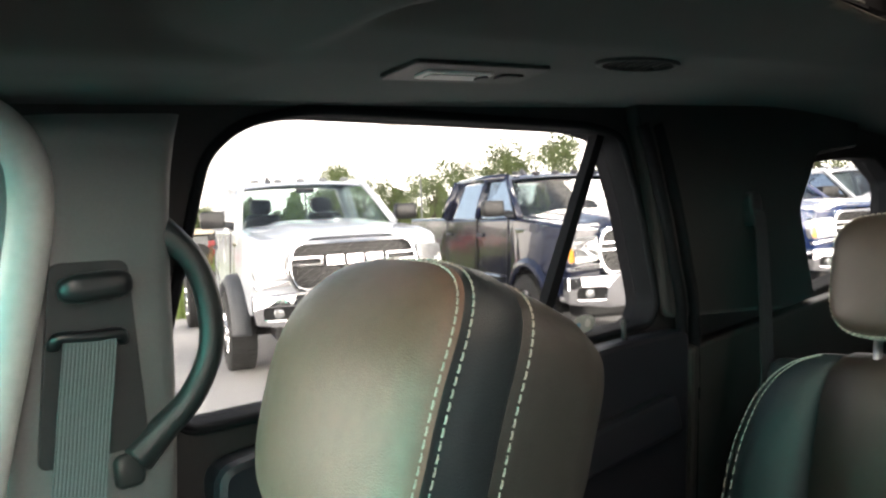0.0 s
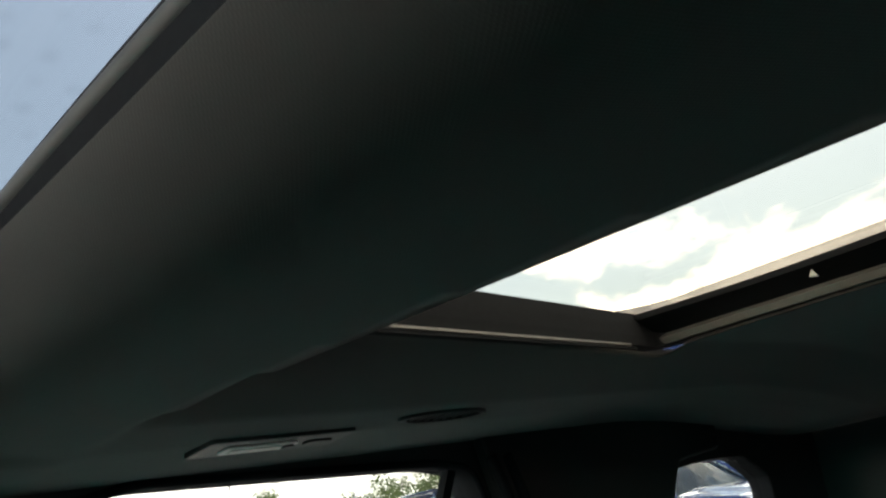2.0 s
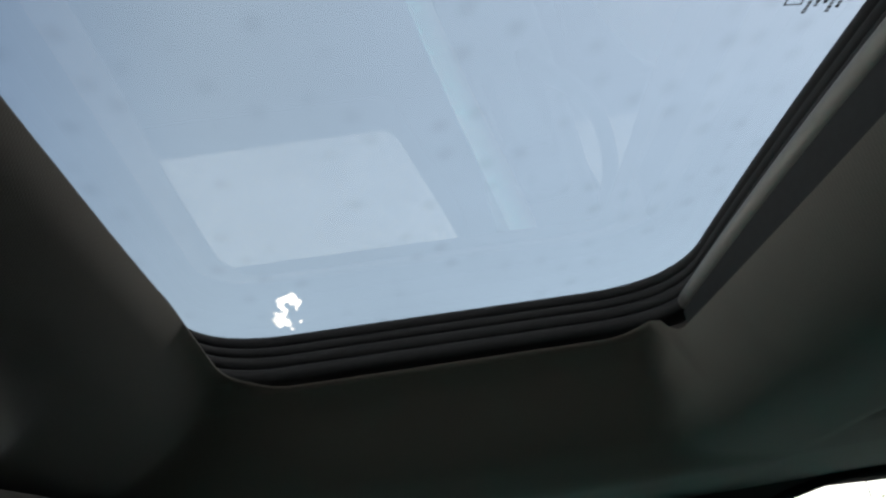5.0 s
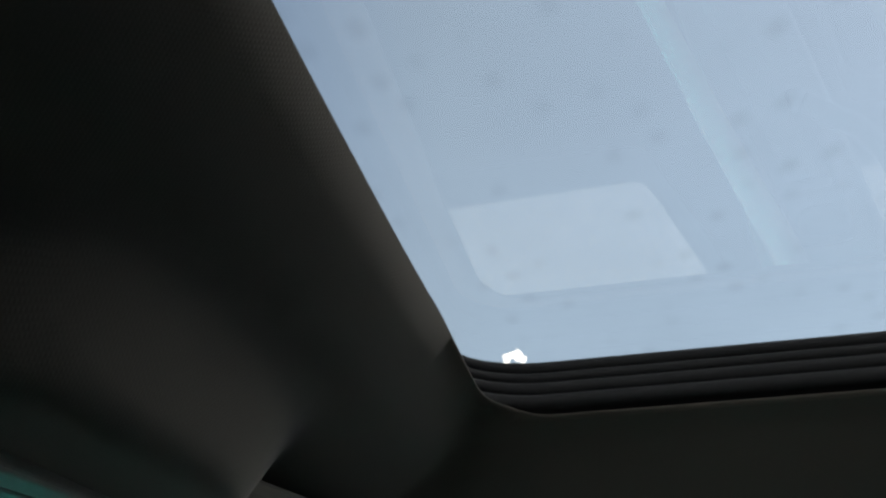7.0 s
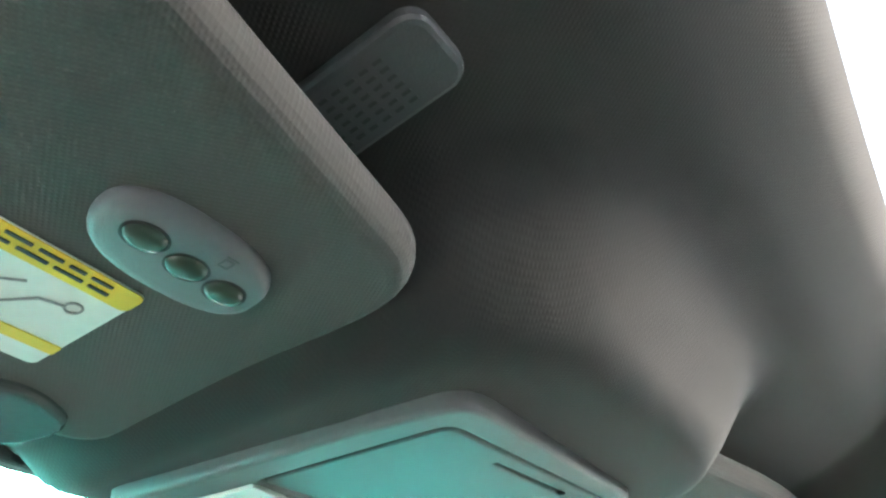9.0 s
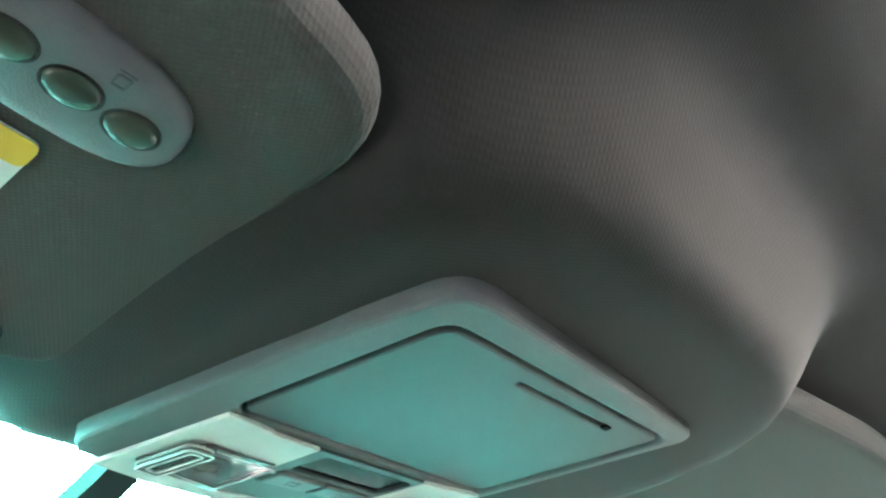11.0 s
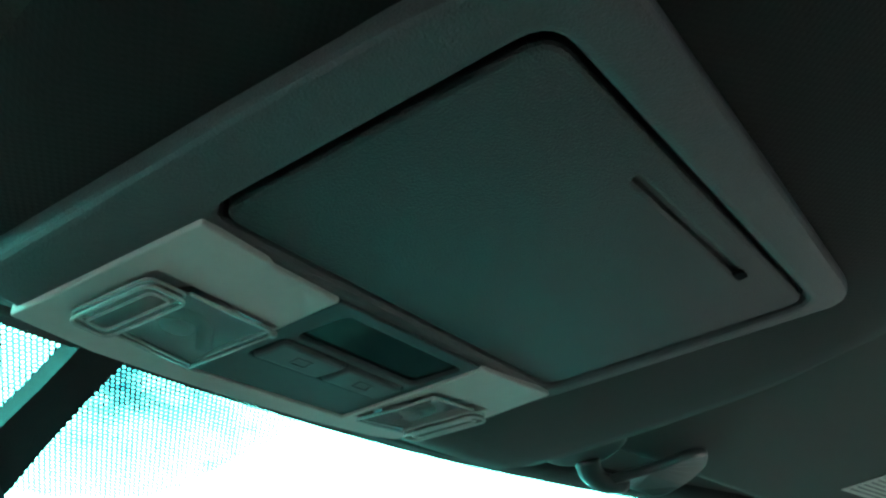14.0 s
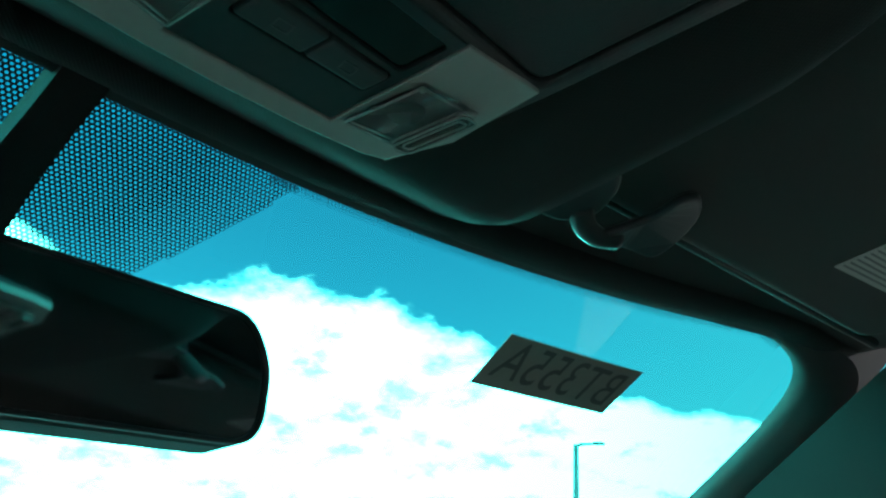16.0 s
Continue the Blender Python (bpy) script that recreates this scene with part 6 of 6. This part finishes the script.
            part("door_gap", bm, M_GRILLEBLACK, root)
            bm = bmesh.new()
            p = lay(y1 + 0.16, 1.235, sx * 1.012)
            soft_box(bm, 0.05, 0.20, 0.045, Matrix.Translation(p), 4, 6)
            part("door_handle", bm, M_FLARE, root, smooth=True)
        bm = bmesh.new()
        p = lay(-1.22, 1.30, sx * 0.995)
        box(bm, p, (0.02, 0.26, 0.05), 0.008)
        part("fender_badge", bm, M_CHROME, root, "plain chrome fender badge")
        if crew:
            bm = bmesh.new()
            tube(bm, [(sx * 0.99, -1.70, 0.52), (sx * 1.02, -1.9, 0.50), (sx * 1.02, -3.6, 0.50), (sx * 0.99, -3.8, 0.52)], 0.045, 8)
            part("side_step", bm, M_CHROME, root, "chrome side step", smooth=True)
            bm = bmesh.new()
            p0, p1 = lay(-1.75, 0.74, sx * 1.006), lay(cab_back + 0.1, 0.74, sx * 1.006)
            tube(bm, [p0, p0.lerp(p1, 0.5), p1], 0.016, 6)
            part("side_moulding", bm, M_CHROME, root)
        wheel(root, sx * (0.91 + wide), A, 0.405, 0.27, sx)
        wheel(root, sx * (0.90 if bed else 0.93), rear_axle, 0.405, 0.27, sx)
        if not bed:
            wheel(root, sx * 1.12, rear_axle, 0.405, 0.24, sx)
            bm = bmesh.new()
            box(bm, (sx * 0.42, -3.7, 0.72), (0.08, 4.8, 0.20), 0.01)
            part("frame_rail", bm, M_GRILLEBLACK, root)
    bm = bmesh.new()
    tube(bm, [(-0.9, A, 0.40), (0.9, A, 0.40)], 0.07, 8)
    tube(bm, [(-0.9, rear_axle, 0.40), (0.9, rear_axle, 0.40)], 0.07, 8)
    part("axles", bm, M_GRILLEBLACK, root)
    bm = bmesh.new()
    box(bm, (0, -0.28, 0.55), (1.55, 0.36, 0.35), 0.05)
    part("front_chassis", bm, M_GRILLEBLACK, root)
    for k, x in enumerate((-0.56, -0.28, 0.0, 0.28, 0.56)):
        bm = bmesh.new()
        soft_box(bm, 0.10, 0.10, 0.045, pose(x, -2.16, 2.018), 3, 6)
        part("marker_lamp", bm, M_FLARE if paint is not M_WHITE else M_STEEL, root, "small roof marker lamp", smooth=True)
    bm = bmesh.new()
    loft(bm, [[(0.36 - 0.02, -2.42, 2.01), (0.40, -2.42, 2.01), (0.40, -2.25, 2.01), (0.34, -2.25, 2.01)], [(0.368, -2.42, 2.085), (0.372, -2.42, 2.085), (0.374, -2.36, 2.085), (0.366, -2.36, 2.085)]])
    part("antenna_fin", bm, M_FLARE, root)
    if bed:
        bm = bmesh.new()
        box(bm, (0, (cab_back + end) / 2 - 0.03, 1.40), (1.60, abs(end - cab_back) - 0.20, 0.06), 0.01)
        part("bed_cover", bm, M_GRILLEBLACK, root, "black bed cover")
    else:
        bm = bmesh.new()
        box(bm, (0, -5.6, 0.75), (1.0, 0.1, 0.25), 0.01)
        part("rear_cross_member", bm, M_GRILLEBLACK, root)
    return root


truck("chassis_cab_truck", Vector((6.54, -3.93, 0)), M_WHITE, False, False, "white chassis-cab work truck parked on the asphalt", 73.2, flare=M_FLARE, size=1.05)
truck("pickup_truck", Vector((4.83, -6.65, 0)), M_NAVY, True, True, "dark navy crew-cab pickup parked beside the white truck", 68.7, size=1.03)
truck("pickup_truck", Vector((4.35, -11.0, 0)), M_BLUE, True, True, "bright blue crew-cab pickup parked in the row", 74, size=1.03)
truck("pickup_truck", Vector((4.20, -14.6, 0)), M_WHITE, True, True, "white crew-cab pickup at the end of the row", 74, size=1.03)


# ---------------------------------------------------------------- field, trees, far things
def grass():
    rnd = random.Random(11)
    verts, faces = [], []
    for k in range(26000):
        back = 0.1 + 24 * rnd.random() ** 2.2
        side = rnd.uniform(-26, 22)
        p = edge0 - fwd * back + rgt * side
        h = rnd.uniform(0.25, 0.60) * (0.55 + 0.45 * min(1, back / 1.2))
        w = rnd.uniform(0.010, 0.022) * (1 + back / 14)
        a = rnd.uniform(0, math.pi)
        dx, dy = math.cos(a) * w, math.sin(a) * w
        lx, ly = rnd.gauss(0, 0.13) * h, rnd.gauss(0, 0.13) * h
        i = len(verts)
        verts += [(p.x - dx, p.y - dy, -0.02), (p.x + dx, p.y + dy, -0.02), (p.x + lx * 0.4 + dx * 0.7, p.y + ly * 0.4 + dy * 0.7, h * 0.6), (p.x + lx * 0.4 - dx * 0.7, p.y + ly * 0.4 - dy * 0.7, h * 0.6), (p.x + lx, p.y + ly, h)]
        faces += [(i, i + 1, i + 2, i + 3), (i + 3, i + 2, i + 4)]
    me = bpy.data.meshes.new("tall_grass")
    me.from_pydata(verts, [], faces)
    me.materials.append(M_GRASS)
    meadow = new("tall_grass", me)
    meadow.matrix_world = SLOPE
    tagged(meadow, label="tall yellow-green meadow grass behind the parking lot", category="grass", kind="stuff")
    bm = bmesh.new()
    for k in range(150):
        p = edge0 - fwd * rnd.uniform(10, 20) + rgt * rnd.uniform(-18, 14)
        h = rnd.uniform(0.65, 1.15)
        tube(bm, [(p.x, p.y, 0), (p.x, p.y, h * 0.5)], 0.012, 4)
        tube(bm, [(p.x, p.y, h * 0.5), (p.x + 0.02, p.y, h * 0.75), (p.x + 0.03, p.y, h)], [0.05, 0.07, 0.02], 5)
    stems = part("dock_stems", bm, M_SEED, label="brown seed-headed weed stems in the meadow", category="weeds", kind="stuff")
    stems.matrix_world = SLOPE


grass()


def tree(p, height, width, seed, label, name="tree"):
    rnd = random.Random(seed)
    root = thing(name, SLOPE @ pose(p.x, p.y, 0), label, "tree", "field trees")
    bm = bmesh.new()
    tube(bm, [(0, 0, -0.1), (0.05, 0, height * 0.25), (0.0, 0.05, height * 0.55), (0.08, 0, height * 0.85)], [height * 0.028, height * 0.022, height * 0.014, height * 0.004], 7)
    blobs = []
    for k in range(11):
        a, r = rnd.uniform(0, 2 * math.pi), rnd.uniform(0.12, 0.42) * width
        z = height * rnd.uniform(0.36, 0.90)
        r *= 1.15 - 0.7 * max(0, z / height - 0.5)
        c = Vector((r * math.cos(a), r * math.sin(a), z))
        blobs.append((c, rnd.uniform(0.14, 0.25) * width))
        tube(bm, [(0, 0, z * 0.55), (c.x * 0.5, c.y * 0.5, z * 0.75), tuple(c)], [height * 0.009, height * 0.006, height * 0.002], 5)
    part("trunk", bm, M_BARK, root, smooth=True)
    verts, faces = [], []
    for c, r in blobs:
        for k in range(420):
            d = Vector((rnd.gauss(0, 1), rnd.gauss(0, 1), rnd.gauss(0, 0.8))).normalized() * r * rnd.random() ** 0.4
            q = c + d
            s = rnd.uniform(0.07, 0.17) * (height / 9)
            u = Vector((rnd.gauss(0, 1), rnd.gauss(0, 1), rnd.gauss(0, 1))).normalized()
            v = u.orthogonal().normalized()
            i = len(verts)
            verts += [q - u * s, q + v * s * 0.6, q + u * s, q - v * s * 0.6]
            faces.append((i, i + 1, i + 2, i + 3))
    me = bpy.data.meshes.new("crown")
    me.from_pydata([tuple(v) for v in verts], [], faces)
    me.materials.append(M_LEAF)
    ob = new("crown", me)
    ob.parent = root
    tagged(ob, label="loose dark green leaf clumps")
    return root


def at(az, dist):
    return Vector((-0.2 + dist * math.cos(radians(az)), 0.3 + dist * math.sin(radians(az)), 0))


for k, (az, dist, h, w) in enumerate(((-13.5, 58, 7.0, 6.5), (-16.5, 60, 6.6, 6.5), (-19.0, 58, 6.0, 6.0), (-10.5, 62, 6.2, 6.5), (-22.5, 66, 5.2, 4.2), (-31.5, 56, 8.6, 6.4), (-33.8, 58, 7.8, 6.0), (-36.0, 60, 6.6, 5.2), (-39.0, 52, 7.6, 5.5), (-41.5, 52, 9.0, 5.5), (-44.5, 50, 9.6, 6.5), (-48.0, 46, 9.8, 6.5), (-52.0, 48, 9.5, 6.5), (-57.0, 54, 9.5, 7.5), (-61.0, 58, 10.0, 8.0), (-65.5, 60, 9.5, 8.0), (-70.0, 62, 9.0, 8.0), (-26.5, 72, 4.8, 5.0), (-29.0, 74, 4.6, 5.0))):
    tree(at(az, dist), h * 0.62, w * 0.75, 100 + k, "distant leafy green tree at the field edge")


def hedge():
    rnd = random.Random(21)
    verts, faces = [], []
    for k in range(15000):
        az = rnd.uniform(-76, -6)
        q = at(az, rnd.uniform(66, 76))
        top = 2.3 + 1.2 * math.sin(az * 1.7) + 0.8 * math.sin(az * 4.1)
        q.z = top * rnd.random() ** 0.7
        s = rnd.uniform(0.25, 0.5)
        u = Vector((rnd.gauss(0, 1), rnd.gauss(0, 1), rnd.gauss(0, 1))).normalized()
        v = u.orthogonal().normalized()
        i = len(verts)
        verts += [tuple(q - u * s), tuple(q + v * s * 0.6), tuple(q + u * s), tuple(q - v * s * 0.6)]
        faces.append((i, i + 1, i + 2, i + 3))
    me = bpy.data.meshes.new("hedgerow")
    me.from_pydata(verts, [], faces)
    me.materials.append(M_LEAF)
    bushes = new("hedgerow", me)
    bushes.matrix_world = SLOPE
    tagged(bushes, label="far dark green hedgerow along the field", category="hedge", kind="stuff")


hedge()


def red_car(p, turn, label):
    root = thing("parked_car", SLOPE @ pose(p.x, p.y, 0, 0, 0, turn), label, "car", "far vehicles")
    body = [(-2.1, 0.35), (2.15, 0.35), (2.2, 0.75), (1.2, 0.92), (-1.9, 0.95), (-2.2, 0.8)]
    part("body", slab([rounded(body, 0.15)], -0.85, 0.85, lambda a, b, c: Vector((a, c, b)), 0.05), M_RED, root)
    part("cabin", slab([rounded([(-1.7, 0.9), (1.0, 0.9), (0.3, 1.42), (-1.2, 1.42)], 0.1)], -0.74, 0.74, lambda a, b, c: Vector((a, c, b)), 0.08), M_GRILLEBLACK, root, "dark glazed cabin")
    part("roof", slab([rounded([(-1.2, 1.41), (0.3, 1.41), (0.25, 1.46), (-1.1, 1.46)], 0.02)], -0.70, 0.70, lambda a, b, c: Vector((a, c, b)), 0.02), M_RED, root)
    for x, s in itertools.product((-1.35, 1.35), (-1, 1)):
        bm = bmesh.new()
        tube(bm, [(x, s * 0.66, 0.33), (x, s * 0.86, 0.33)], 0.33, 18)
        part("wheel", bm, M_TYRE, root)


red_car(at(-9.5, 42), 20, "small red car parked far off by the field")
red_car(at(-23.3, 34), 75, "red car parked behind the meadow")


def trailer(p, turn):
    root = thing("flat_trailer", SLOPE @ pose(p.x, p.y, 0, 0, 0, turn), "cream flatbed trailer standing in the meadow", "trailer")
    bm = bmesh.new()
    box(bm, (0, 0, 1.35), (2.1, 1.6, 0.22), 0.04)
    part("deck", bm, M_CREAM, root)
    for x in (-0.5, 0.6):
        bm = bmesh.new()
        tube(bm, [(x, -0.9, 0.45), (x, 0.9, 0.45)], 0.45, 16)
        part("wheel", bm, M_TYRE, root)
    bm = bmesh.new()
    box(bm, (0, 0, 1.0), (1.7, 0.7, 0.40), 0.03)
    part("chassis", bm, M_STEEL, root)


trailer(at(-20.8, 31), 70)


def lamp_post(p, h, arm, label):
    root = thing("street_lamp", SLOPE @ pose(p.x, p.y, 0), label, "street lamp", "lamp posts")
    bm = bmesh.new()
    tube(bm, [(0, 0, 0), (0, 0, h * 0.5), (0, 0, h)], [0.13, 0.115, 0.095], 10)
    part("pole", bm, M_STEEL, root, smooth=True)
    bm = bmesh.new()
    a = Vector(arm)
    tube(bm, [Vector((0, 0, h - 0.05)), Vector((0, 0, h + 0.0)) + a * 0.3, Vector((0, 0, h)) + a], [0.05, 0.05, 0.04], 8)
    part("arm", bm, M_STEEL, root, smooth=True)
    bm = bmesh.new()
    box(bm, Vector((0, 0, h + 0.01)) + a * 1.1, (0.34, 0.34, 0.10), 0.03)
    part("lamp_head", bm, M_STEEL, root, "flat grey lamp head")


lamp_post(Vector((25.6, 16.5, 0)), 4.75, (0.50, -0.60, 0.06), "slim grey lamp post with a flat head")
for az, d, h in ((-38.0, 48, 4.2), (-29.5, 58, 6.4)):
    p = at(az, d)
    bm = bmesh.new()
    root = thing("utility_pole", SLOPE @ pose(p.x, p.y, 0), "thin grey pole standing in the field", "pole", "field poles")
    tube(bm, [(0, 0, 0), (0, 0, h)], [0.07, 0.045], 8)
    part("pole_shaft", bm, M_STEEL, root, smooth=True)
    bm = bmesh.new()
    box(bm, (0, 0, h - 0.2), (0.12, 0.12, 0.30), 0.03)
    part("pole_cap", bm, M_STEEL, root)
